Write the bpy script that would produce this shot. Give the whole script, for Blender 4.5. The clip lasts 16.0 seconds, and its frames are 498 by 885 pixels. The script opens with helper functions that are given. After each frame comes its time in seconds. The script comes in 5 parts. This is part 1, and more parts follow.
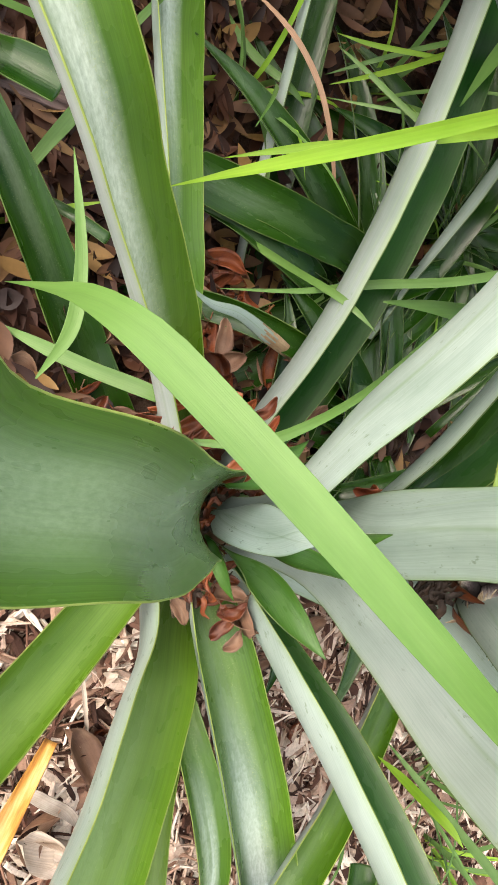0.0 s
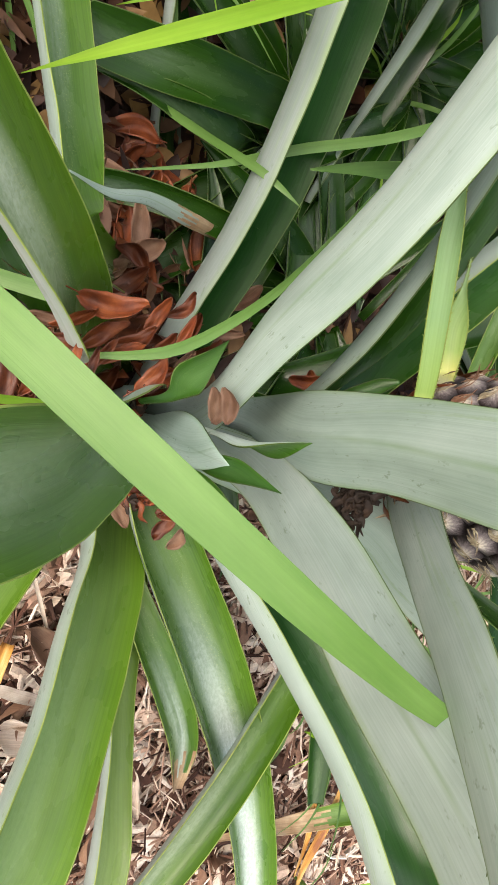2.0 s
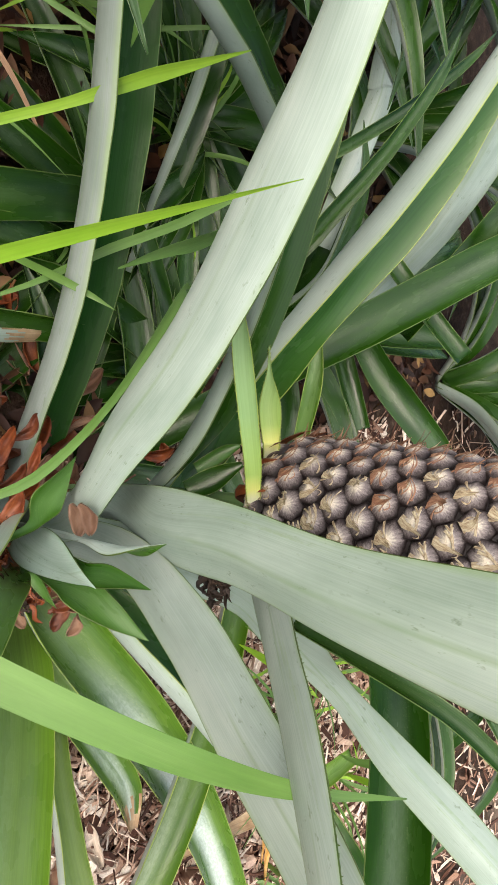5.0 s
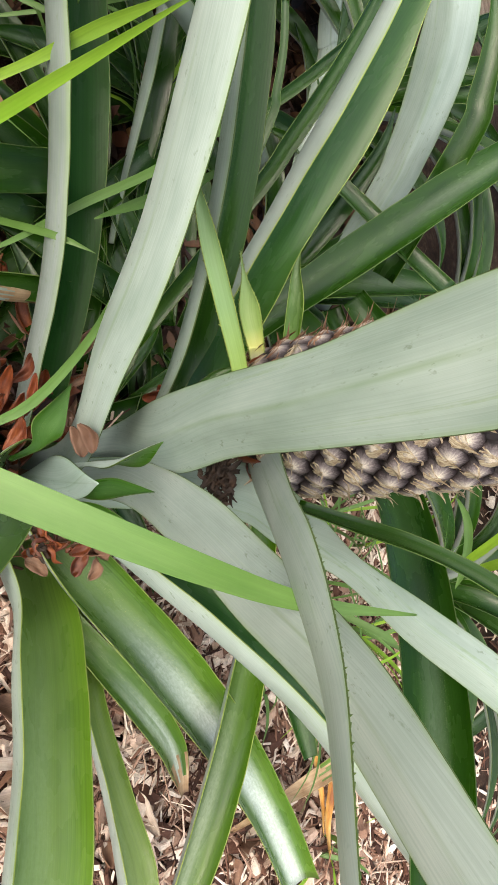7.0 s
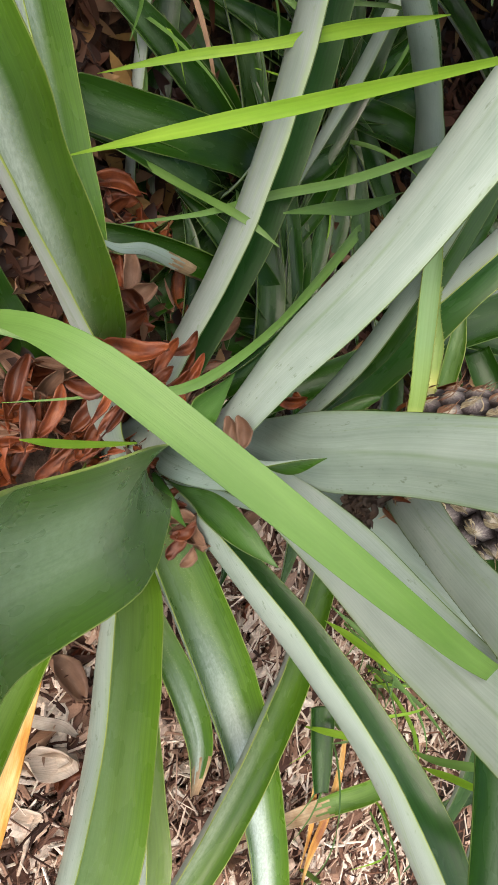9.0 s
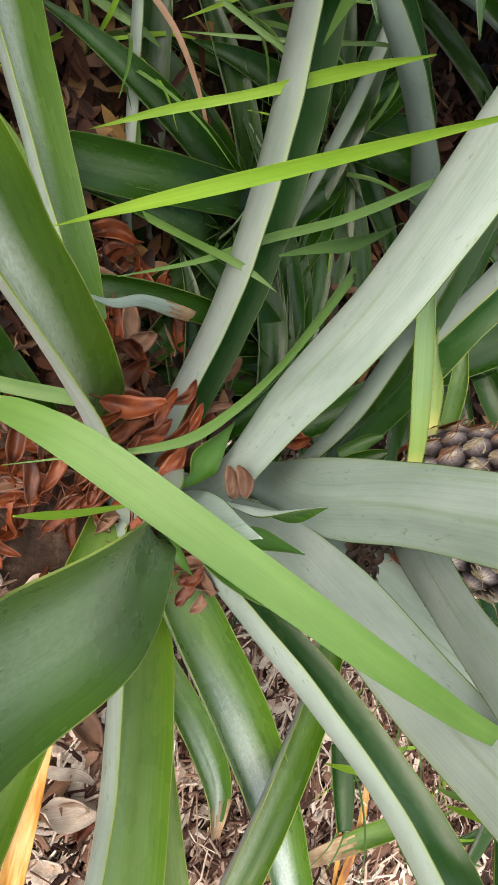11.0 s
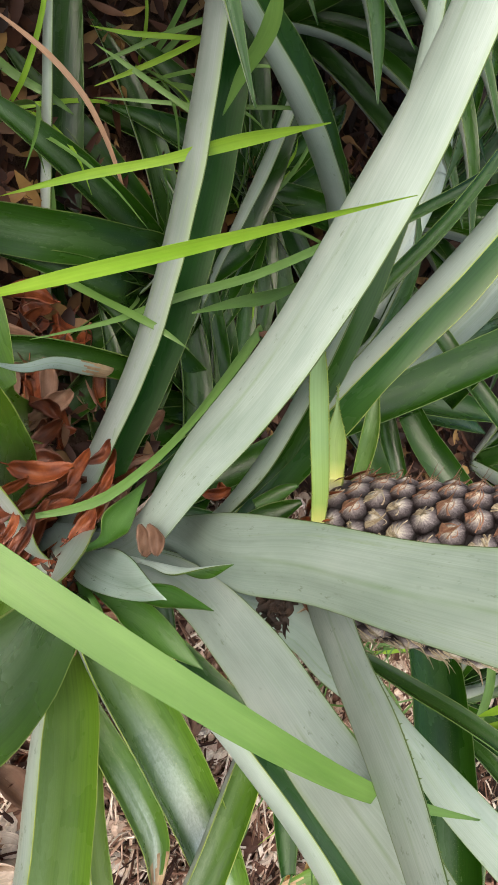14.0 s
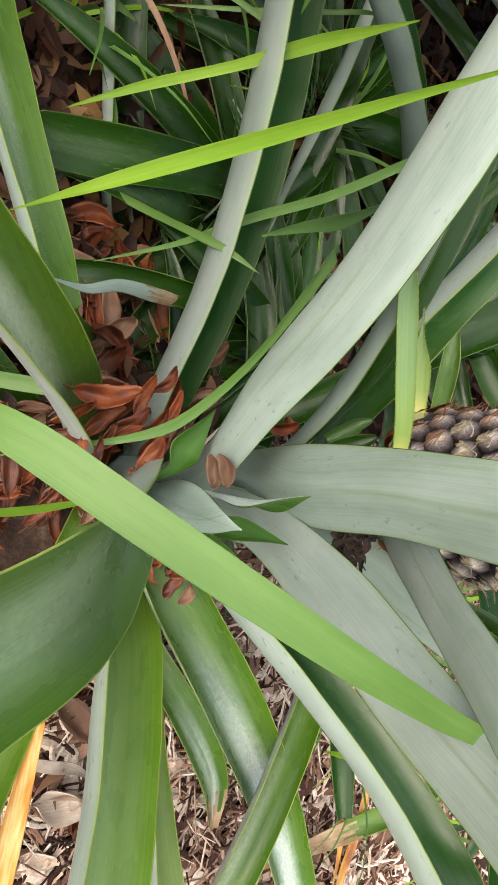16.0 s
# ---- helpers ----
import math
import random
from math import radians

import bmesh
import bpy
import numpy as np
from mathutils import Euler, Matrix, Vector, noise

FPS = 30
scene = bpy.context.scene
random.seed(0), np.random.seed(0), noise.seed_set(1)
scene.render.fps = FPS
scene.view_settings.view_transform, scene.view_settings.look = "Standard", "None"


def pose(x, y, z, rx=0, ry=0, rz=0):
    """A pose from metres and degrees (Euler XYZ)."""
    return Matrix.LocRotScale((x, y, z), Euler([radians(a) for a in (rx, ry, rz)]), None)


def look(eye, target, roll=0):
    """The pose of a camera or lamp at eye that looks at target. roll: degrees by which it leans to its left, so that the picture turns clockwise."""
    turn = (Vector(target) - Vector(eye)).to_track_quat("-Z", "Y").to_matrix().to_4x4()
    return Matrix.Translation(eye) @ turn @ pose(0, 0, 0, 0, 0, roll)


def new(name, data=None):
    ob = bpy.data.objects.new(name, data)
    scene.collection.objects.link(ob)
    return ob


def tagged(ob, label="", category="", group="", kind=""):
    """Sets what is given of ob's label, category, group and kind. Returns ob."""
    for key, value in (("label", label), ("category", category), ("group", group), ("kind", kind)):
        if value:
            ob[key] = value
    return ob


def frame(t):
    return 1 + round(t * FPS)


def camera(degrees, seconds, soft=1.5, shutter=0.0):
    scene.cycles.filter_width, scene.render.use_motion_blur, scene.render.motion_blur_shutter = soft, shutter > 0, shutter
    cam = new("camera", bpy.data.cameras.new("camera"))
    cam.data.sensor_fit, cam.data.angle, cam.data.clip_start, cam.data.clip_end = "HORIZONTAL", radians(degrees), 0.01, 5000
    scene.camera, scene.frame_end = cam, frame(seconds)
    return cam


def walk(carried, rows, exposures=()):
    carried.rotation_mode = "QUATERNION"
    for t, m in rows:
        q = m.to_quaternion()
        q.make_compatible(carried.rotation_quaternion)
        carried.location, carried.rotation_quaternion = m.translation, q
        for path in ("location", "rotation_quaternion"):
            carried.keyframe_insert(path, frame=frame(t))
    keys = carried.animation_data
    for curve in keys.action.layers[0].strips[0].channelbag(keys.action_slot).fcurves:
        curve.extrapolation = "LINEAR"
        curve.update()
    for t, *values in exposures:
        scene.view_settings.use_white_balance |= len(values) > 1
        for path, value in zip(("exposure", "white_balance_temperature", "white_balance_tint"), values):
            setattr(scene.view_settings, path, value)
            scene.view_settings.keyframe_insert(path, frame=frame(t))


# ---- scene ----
cam = camera(38.57, 16.0)
PATH = [
    (0, (0.0000, -0.0000, 0.6180), (-0.0619, 0.2860, 0.2125), 95.60),
    (0.5, (-0.0039, -0.0013, 0.6170), (-0.0528, 0.2899, 0.2135), 98.88),
    (1, (-0.0037, 0.0067, 0.6156), (-0.0305, 0.2998, 0.2114), 100.80),
    (1.5, (-0.0279, 0.0250, 0.6171), (-0.0225, 0.3335, 0.2237), 103.21),
    (2, (-0.0531, 0.0389, 0.6216), (-0.0109, 0.3544, 0.2360), 107.18),
    (2.5, (-0.1065, 0.0278, 0.6399), (-0.0527, 0.3502, 0.2616), 110.54),
    (3, (-0.1161, 0.0218, 0.6381), (-0.0569, 0.3592, 0.2739), 110.39),
    (3.5, (-0.1407, 0.0430, 0.6416), (-0.0751, 0.3941, 0.2918), 107.89),
    (3.7, (-0.1606, 0.0556, 0.6608), (-0.0905, 0.4146, 0.3199), 102.44),
    (5.8, (-0.1120, 0.0152, 0.6800), (-0.0590, 0.3781, 0.3402), 94.43),
    (6, (-0.0818, 0.0188, 0.6798), (-0.0289, 0.3815, 0.3398), 93.75),
    (6.5, (-0.0323, 0.0307, 0.6928), (0.0086, 0.3892, 0.3466), 84.38),
    (7, (-0.0412, 0.0219, 0.7088), (-0.0147, 0.3785, 0.3593), 84.54),
    (7.5, (-0.0507, 0.0207, 0.6803), (-0.0109, 0.3801, 0.3350), 89.07),
    (8, (-0.0513, -0.0076, 0.6627), (-0.0220, 0.3639, 0.3294), 97.05),
    (8.5, (-0.0588, -0.0322, 0.6329), (-0.0368, 0.3343, 0.2935), 99.38),
    (9, (-0.0519, -0.0458, 0.6213), (-0.0281, 0.3075, 0.2682), 99.40),
    (9.2, (-0.0510, -0.0494, 0.6196), (-0.0291, 0.3076, 0.2703), 99.42),
    (11.5, (-0.0826, -0.0338, 0.6285), (-0.0680, 0.3076, 0.2635), 95.56),
    (12, (-0.0643, -0.0329, 0.6263), (-0.0485, 0.3113, 0.2639), 95.30),
    (12.5, (-0.0490, -0.0259, 0.6186), (-0.0237, 0.3197, 0.2582), 95.80),
    (13, (-0.0547, -0.0201, 0.6336), (-0.0321, 0.3330, 0.2803), 94.47),
    (13.5, (-0.0707, -0.0019, 0.6352), (-0.0454, 0.3517, 0.2827), 96.13),
    (14, (-0.1049, -0.0156, 0.6669), (-0.1101, 0.3438, 0.3193), 91.85),
    (14.5, (-0.1138, -0.0232, 0.6563), (-0.1203, 0.3337, 0.3062), 92.06),
    (15, (-0.1020, -0.0200, 0.6503), (-0.0984, 0.3282, 0.2915), 92.39),
    (15.5, (-0.0929, -0.0176, 0.6427), (-0.0797, 0.3279, 0.2815), 94.47),
    (16, (-0.0824, -0.0108, 0.6289), (-0.0557, 0.3283, 0.2624), 96.53),
]
walk(cam, [(t, look(eye, target, roll)) for t, eye, target, roll in PATH], [(0, 2.34), (1.5, 2.23), (2.5, 2.02), (3.5, 2.03), (5.9, 2.05), (6.5, 2.11), (7, 1.99), (8.5, 1.84), (9.2, 1.9), (11.4, 1.88), (12.5, 1.92), (14.5, 1.91), (16, 1.94)])

# ---- light ----
world = bpy.data.worlds.new("sky")
scene.world = world
world.use_nodes = True
wn = world.node_tree
sky = wn.nodes.new("ShaderNodeTexSky")
sky.sky_type = 'NISHITA'
sky.sun_disc = False
sky.sun_elevation, sky.sun_rotation = radians(39), radians(189)
sky.air_density, sky.dust_density, sky.ozone_density = 0.6, 6.0, 0.5
wn.links.new(sky.outputs[0], wn.nodes["Background"].inputs[0])
wn.nodes["Background"].inputs[1].default_value = 0.06
sun_data = bpy.data.lights.new("sun", 'SUN')
sun_data.energy, sun_data.angle, sun_data.color = 1.22, radians(160), (1.0, 1.0, 0.96)
sun = new("sun", sun_data)
sun.matrix_world = look((-0.12, -0.74, 0.6), (0, 0, 0))


# ---- materials ----
def material(name, rough=0.5, spec=0.5):
    m = bpy.data.materials.new(name)
    m.use_nodes = True
    t = m.node_tree
    b = t.nodes["Principled BSDF"]
    b.inputs["Roughness"].default_value = rough
    b.inputs["Specular IOR Level"].default_value = spec
    return m, t, b


def node(t, kind, **values):
    n = t.nodes.new(kind)
    for k, v in values.items():
        n.inputs[k.replace("_", " ")].default_value = v
    return n


def coords(t, scale, uv=True):
    """Texture coordinates (u across, v along in metres, or object metres) times scale."""
    tc = t.nodes.new("ShaderNodeTexCoord")
    mp = t.nodes.new("ShaderNodeMapping")
    mp.inputs["Scale"].default_value = scale
    t.links.new(tc.outputs["UV" if uv else "Object"], mp.inputs[0])
    return mp.outputs[0]


def noise_of(t, vec, scale, detail=3.0, rough=0.55):
    n = node(t, "ShaderNodeTexNoise", Scale=scale, Detail=detail, Roughness=rough)
    t.links.new(vec, n.inputs["Vector"])
    return n.outputs[0]


def ramp(t, fac, stops):
    r = t.nodes.new("ShaderNodeValToRGB")
    e = r.color_ramp.elements
    while len(e) < len(stops):
        e.new(0.5)
    for el, (p, c) in zip(e, stops):
        el.position, el.color = p, (*c, 1)
    t.links.new(fac, r.inputs[0])
    return r.outputs[0]


def mix(t, fac, a, b, mode='MIX'):
    m = t.nodes.new("ShaderNodeMix")
    m.data_type, m.blend_type = 'RGBA', mode
    for sock, v in ((0, fac), (6, a), (7, b)):
        if isinstance(v, (int, float)):
            m.inputs[sock].default_value = v
        elif isinstance(v, tuple):
            m.inputs[sock].default_value = (*v, 1)
        else:
            t.links.new(v, m.inputs[sock])
    return m.outputs[2]


def math_node(t, op, a, b):
    m = t.nodes.new("ShaderNodeMath")
    m.operation = op
    for i, v in enumerate((a, b)):
        if isinstance(v, (int, float)):
            m.inputs[i].default_value = v
        else:
            t.links.new(v, m.inputs[i])
    return m.outputs[0]


def bump(t, b, height, strength, distance):
    n = node(t, "ShaderNodeBump", Strength=strength, Distance=distance)
    t.links.new(height, n.inputs["Height"])
    t.links.new(n.outputs[0], b.inputs["Normal"])


def split_uv(t):
    tc = t.nodes.new("ShaderNodeTexCoord")
    s = t.nodes.new("ShaderNodeSeparateXYZ")
    t.links.new(tc.outputs["UV"], s.inputs[0])
    return s.outputs[0], s.outputs[1]


def object_random(t):
    return t.nodes.new("ShaderNodeObjectInfo").outputs["Random"]


def thin_light(t, b, colour, amount):
    """Lets part of the light through a thin blade."""
    tr = t.nodes.new("ShaderNodeBsdfTranslucent")
    if isinstance(colour, tuple):
        tr.inputs[0].default_value = (*colour, 1)
    else:
        t.links.new(colour, tr.inputs[0])
    ms = node(t, "ShaderNodeMixShader", Fac=amount)
    t.links.new(b.outputs[0], ms.inputs[1])
    t.links.new(tr.outputs[0], ms.inputs[2])
    t.links.new(ms.outputs[0], t.nodes["Material Output"].inputs[0])


def from_midrib(t):
    """0 along the middle of a blade, 1 at its margins; and the place along it, 0 to 1."""
    uv = t.nodes.new("ShaderNodeUVMap")
    uv.uv_map = "Blade"
    sp = t.nodes.new("ShaderNodeSeparateXYZ")
    t.links.new(uv.outputs[0], sp.inputs[0])
    d = math_node(t, 'ABSOLUTE', math_node(t, 'SUBTRACT', math_node(t, 'MULTIPLY', sp.outputs[0], 2.0), 1.0), 0.0)
    return d, sp.outputs[1]


def leaf_upper(name, dark, light, rough=0.31, through_it=0.05, bloom_sheen=0.05, wax_sheen_colour=(0.3, 0.4, 0.2), band=0.75, dots=0.1, gloss=0.3):
    m, t, b = material(name, rough, gloss)
    broad = noise_of(t, coords(t, (1.5, 7, 1)), 1.0, 3)
    lines = noise_of(t, coords(t, (34, 0.5, 1)), 1.0, 3, 0.6)
    fine = noise_of(t, coords(t, (70, 1.5, 1)), 1.0, 3, 0.6)
    base = ramp(t, broad, [(0.3, dark), (0.7, light)])
    # a deeper, purer green towards the margins
    rim, along = from_midrib(t)
    vivid = tuple(c * k for c, k in zip(light, (0.56, 0.7, 0.2)))
    base = mix(t, ramp(t, math_node(t, 'ADD', rim, math_node(t, 'MULTIPLY', math_node(t, 'SUBTRACT', broad, 0.5), 0.5)), [(0.5, (0, 0, 0)), (0.95, (0.9, 0.9, 0.9))]), base, vivid)
    base = mix(t, ramp(t, rim, [(0.25, (0.1,) * 3), (0.8, (0.22,) * 3)]), base, ramp(t, lines, [(0.36, (0.3, 0.36, 0.3)), (0.6, (1.1, 1.1, 1.1))]), 'MULTIPLY')
    base = mix(t, 0.22, base, ramp(t, fine, [(0.38, (0.35, 0.42, 0.35)), (0.6, (1.0, 1.0, 1.0))]), 'MULTIPLY')
    # waxy film worn into flecks, plus painted sky sheen, along the channel floor
    patch = noise_of(t, coords(t, (2.6, 1.6, 1)), 1.0, 4, 0.6)
    flecks = noise_of(t, coords(t, (26, 160, 1)), 1.0, 3, 0.7)
    wax_sheen = math_node(t, 'MULTIPLY', ramp(t, patch, [(0.3, (0.2, 0.2, 0.2)), (0.52, (1, 1, 1))]), ramp(t, rim, [(band * 0.3, (1, 1, 1)), (band, (0, 0, 0))]))
    wax_sheen = math_node(t, 'MULTIPLY', wax_sheen, ramp(t, flecks, [(0.34, (0.66, 0.66, 0.66)), (0.64, (1, 1, 1))]))
    wax_sheen = math_node(t, 'MULTIPLY', wax_sheen, ramp(t, along, [(0.28, (0.12, 0.12, 0.12)), (0.56, (1, 1, 1))]))
    base = mix(t, math_node(t, 'MULTIPLY', wax_sheen, bloom_sheen), base, wax_sheen_colour)
    base = mix(t, 0.32, base, ramp(t, object_random(t), [(0, (0.75, 0.95, 0.8)), (0.5, (1, 1, 1)), (1, (1.25, 1.1, 0.75))]), 'MULTIPLY')
    specks = noise_of(t, coords(t, (34, 700, 1)), 1.0, 2, 0.7)
    scurf = math_node(t, 'MULTIPLY', ramp(t, specks, [(0.58, (0, 0, 0)), (0.68, (dots, dots, dots))]), ramp(t, rim, [(0.1, (0, 0, 0)), (0.3, (1, 1, 1)), (0.55, (0, 0, 0))]))
    base = mix(t, scurf, base, (0.42, 0.46, 0.2))
    t.links.new(base, b.inputs["Base Color"])
    t.links.new(ramp(t, noise_of(t, coords(t, (3, 14, 1)), 1.0, 3), [(0.3, (rough - 0.08,) * 3), (0.7, (rough + 0.1,) * 3)]), b.inputs["Roughness"])
    bump(t, b, lines, 0.25, 0.0008)
    thin_light(t, b, base, through_it)
    return m


def slip_leaf():
    """Leaf of a slip at the fruit's base: white and yellow at its foot, pale green above."""
    m, t, b = material("slip_leaf", 0.4, 0.4)
    lines = noise_of(t, coords(t, (40, 2.0, 1)), 1.0, 4, 0.6)
    along = math_node(t, 'ADD', split_uv(t)[1], math_node(t, 'MULTIPLY', lines, 0.008))
    base = ramp(t, math_node(t, 'MULTIPLY', along, 10.0), [(0.0, (0.4, 0.36, 0.2)), (0.26, (0.64, 0.63, 0.46)), (0.38, (0.55, 0.57, 0.16)), (0.52, (0.25, 0.37, 0.09)), (1.0, (0.17, 0.28, 0.11))])
    base = mix(t, 0.5, base, ramp(t, lines, [(0.3, (0.62, 0.7, 0.6)), (0.65, (1.05, 1.05, 1.05))]), 'MULTIPLY')
    t.links.new(base, b.inputs["Base Color"])
    bump(t, b, lines, 0.3, 0.0006)
    thin_light(t, b, base, 0.15)
    return m


def leaf_under(name="leaf_underside", silver=1.0):
    """Underside silvered by scales, scratched to green in lines and flecks."""
    m, t, b = material(name, 0.42, 0.4)
    broad = noise_of(t, coords(t, (2, 9, 1)), 1.0, 4)
    lines = noise_of(t, coords(t, (85, 0.9, 1)), 1.0, 4, 0.65)
    base = ramp(t, broad, [(p, tuple(c * silver for c in q)) for p, q in ((0.25, (0.207, 0.26, 0.23)), (0.5, (0.285, 0.337, 0.314)), (0.75, (0.362, 0.41, 0.393)))])
    base = mix(t, 0.42, base, ramp(t, lines, [(0.3, (0.6, 0.69, 0.62)), (0.62, (1.03, 1.03, 1.03))]), 'MULTIPLY')
    rim, along = from_midrib(t)
    specks = noise_of(t, coords(t, (16, 90, 1)), 1.0, 3, 0.7)
    where = noise_of(t, coords(t, (2.5, 11, 1)), 1.0, 2)
    marks = math_node(t, 'MULTIPLY', ramp(t, specks, [(0.6, (0, 0, 0)), (0.68, (1, 1, 1))]), ramp(t, where, [(0.44, (0, 0, 0)), (0.6, (0.75, 0.75, 0.75))]))
    base = mix(t, marks, base, (0.13, 0.17, 0.12))
    # long rubbed lines where the green shows
    rub = noise_of(t, coords(t, (9, 2.2, 1)), 1.0, 3, 0.6)
    rubbed = math_node(t, 'MULTIPLY', ramp(t, rub, [(0.6, (0, 0, 0)), (0.72, (0.6, 0.6, 0.6))]), ramp(t, specks, [(0.4, (0.3, 0.3, 0.3)), (0.6, (1, 1, 1))]))
    base = mix(t, rubbed, base, (0.19, 0.27, 0.13))
    # the green groove along the keel, where the scales have worn away
    worn = noise_of(t, coords(t, (1.5, 6, 1)), 1.0, 3)
    groove = math_node(t, 'MULTIPLY', ramp(t, math_node(t, 'ADD', rim, math_node(t, 'MULTIPLY', specks, 0.03)), [(0.02, (1, 1, 1)), (0.1, (0, 0, 0))]), ramp(t, worn, [(0.44, (0, 0, 0)), (0.58, (0.4, 0.4, 0.4))]))
    base = mix(t, groove, base, (0.12, 0.2, 0.07))
    base = mix(t, ramp(t, rim, [(0.86, (0, 0, 0)), (1.0, (0.5, 0.5, 0.5))]), base, (0.2, 0.28, 0.12))
    base = mix(t, 0.5, base, ramp(t, object_random(t), [(0, (0.78, 0.9, 0.78)), (1, (1.08, 1.05, 1.03))]), 'MULTIPLY')
    t.links.new(base, b.inputs["Base Color"])
    bump(t, b, lines, 0.12, 0.0006)
    return m


def plain(name, stops, scale=(3, 12, 1), rough=0.6, uv=True, through_it=0.0, lines=40, bumps=0.3, streaks=0.6, spread=0.5):
    """A surface of mottled colour with streaks along it."""
    m, t, b = material(name, rough, 0.35)
    broad = noise_of(t, coords(t, scale, uv), 1.0, 5, 0.6)
    streak = noise_of(t, coords(t, (lines, lines * 0.06 if uv else lines, lines), uv), 1.0, 4, 0.6)
    base = ramp(t, broad, stops)
    base = mix(t, streaks, base, ramp(t, streak, [(0.3, (0.55, 0.55, 0.52)), (0.65, (1.05, 1.05, 1.0))]), 'MULTIPLY')
    base = mix(t, spread, base, ramp(t, object_random(t), [(0, (0.7 - 0.6 * (spread - 0.5), 0.68 - 0.6 * (spread - 0.5), 0.66 - 0.5 * (spread - 0.5))), (0.5, (1, 1, 1)), (1, (1.25, 1.2, 1.15))]), 'MULTIPLY')
    t.links.new(base, b.inputs["Base Color"])
    bump(t, b, streak, bumps, 0.001)
    if through_it:
        thin_light(t, b, base, through_it)
    return m


UPPER = leaf_upper("leaf_upper_side", (0.006, 0.027, 0.003), (0.025, 0.072, 0.008), 0.24, bloom_sheen=0.14, wax_sheen_colour=(0.36, 0.44, 0.34), band=0.42)
# darker copy of the leaf green, its shade put into the colour
SHADE = leaf_upper("shaded_leaf_upper_side", (0.006, 0.033, 0.006), (0.017, 0.07, 0.013), 0.3, bloom_sheen=0.0, dots=0.0, gloss=0.09)
BLUE = leaf_upper("blue_green_leaf_upper_side", (0.02, 0.072, 0.015), (0.046, 0.13, 0.034), 0.25, bloom_sheen=0.12, wax_sheen_colour=(0.2, 0.3, 0.2), band=0.5)
DEEP = leaf_upper("deep_green_leaf_upper_side", (0.028, 0.08, 0.007), (0.07, 0.145, 0.014), 0.25, bloom_sheen=0.4, wax_sheen_colour=(0.5, 0.58, 0.46), band=0.45)
MID = leaf_upper("broad_leaf_upper_side", (0.05, 0.118, 0.022), (0.118, 0.215, 0.055), 0.27, bloom_sheen=0.6, wax_sheen_colour=(0.33, 0.43, 0.27))
OLIVE = leaf_upper("old_leaf_upper_side", (0.075, 0.15, 0.02), (0.17, 0.265, 0.055), 0.28, bloom_sheen=0.5)
YOUNG = leaf_upper("young_leaf_upper_side", (0.03, 0.09, 0.014), (0.065, 0.15, 0.026))
PALE = leaf_upper("pale_leaf_upper_side", (0.05, 0.125, 0.016), (0.12, 0.215, 0.036), 0.27, bloom_sheen=0.95, wax_sheen_colour=(0.6, 0.68, 0.62), band=0.52, dots=0.6)
SLIP = slip_leaf()
UNDER = leaf_under()
SILVER = leaf_under("young_leaf_underside", 1.5)
# same underside, dimmed in colour to stand for shadow on the leaf
SHADED_UNDER = leaf_under("shaded_leaf_underside", 0.68)
MARGIN = plain("leaf_margin", [(0.3, (0.13, 0.2, 0.03)), (0.7, (0.3, 0.36, 0.09))], rough=0.45)
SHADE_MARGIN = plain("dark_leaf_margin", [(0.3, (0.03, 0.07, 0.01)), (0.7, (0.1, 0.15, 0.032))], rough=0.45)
GRASS = plain("grass_green", [(0.3, (0.08, 0.17, 0.03)), (0.7, (0.125, 0.23, 0.055))], rough=0.42, through_it=0.16, lines=24, streaks=0.3)
GRASS_BRIGHT = plain("grass_lime", [(0.3, (0.22, 0.42, 0.025)), (0.7, (0.33, 0.53, 0.055))], rough=0.4, through_it=0.42, lines=24, streaks=0.3)
STRAW = plain("dry_straw", [(0.3, (0.3, 0.17, 0.1)), (0.7, (0.45, 0.29, 0.19))], rough=0.7)
DRY_TIP = plain("dry_leaf_tip", [(0.3, (0.24, 0.13, 0.07)), (0.5, (0.46, 0.31, 0.18)), (0.7, (0.62, 0.48, 0.32))], (3, 30, 1), 0.6)
STALK = plain("dry_stalk", [(0.3, (0.24, 0.08, 0.02)), (0.48, (0.55, 0.28, 0.06)), (0.7, (0.72, 0.55, 0.27))], (5, 14, 1), 0.5)
RUST = plain("dead_leaf_rust", [(0.25, (0.045, 0.012, 0.006)), (0.48, (0.15, 0.036, 0.011)), (0.78, (0.27, 0.085, 0.028))], (3, 70, 1), 0.46, spread=1.0)
TAN = plain("dead_leaf_tan", [(0.25, (0.1, 0.05, 0.032)), (0.5, (0.2, 0.11, 0.07)), (0.8, (0.33, 0.21, 0.14))], (2, 40, 1), 0.6)
BLEACHED = plain("dead_leaf_bleached", [(0.25, (0.4, 0.3, 0.23)), (0.5, (0.56, 0.46, 0.38)), (0.8, (0.68, 0.6, 0.52))], (2, 40, 1), 0.65)
BARK = plain("pale_bark", [(0.25, (0.2, 0.15, 0.12)), (0.5, (0.42, 0.35, 0.29)), (0.8, (0.62, 0.55, 0.48))], (2, 40, 1), 0.75)
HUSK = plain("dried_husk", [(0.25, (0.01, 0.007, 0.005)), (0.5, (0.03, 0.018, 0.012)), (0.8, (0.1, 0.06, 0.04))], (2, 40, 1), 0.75)
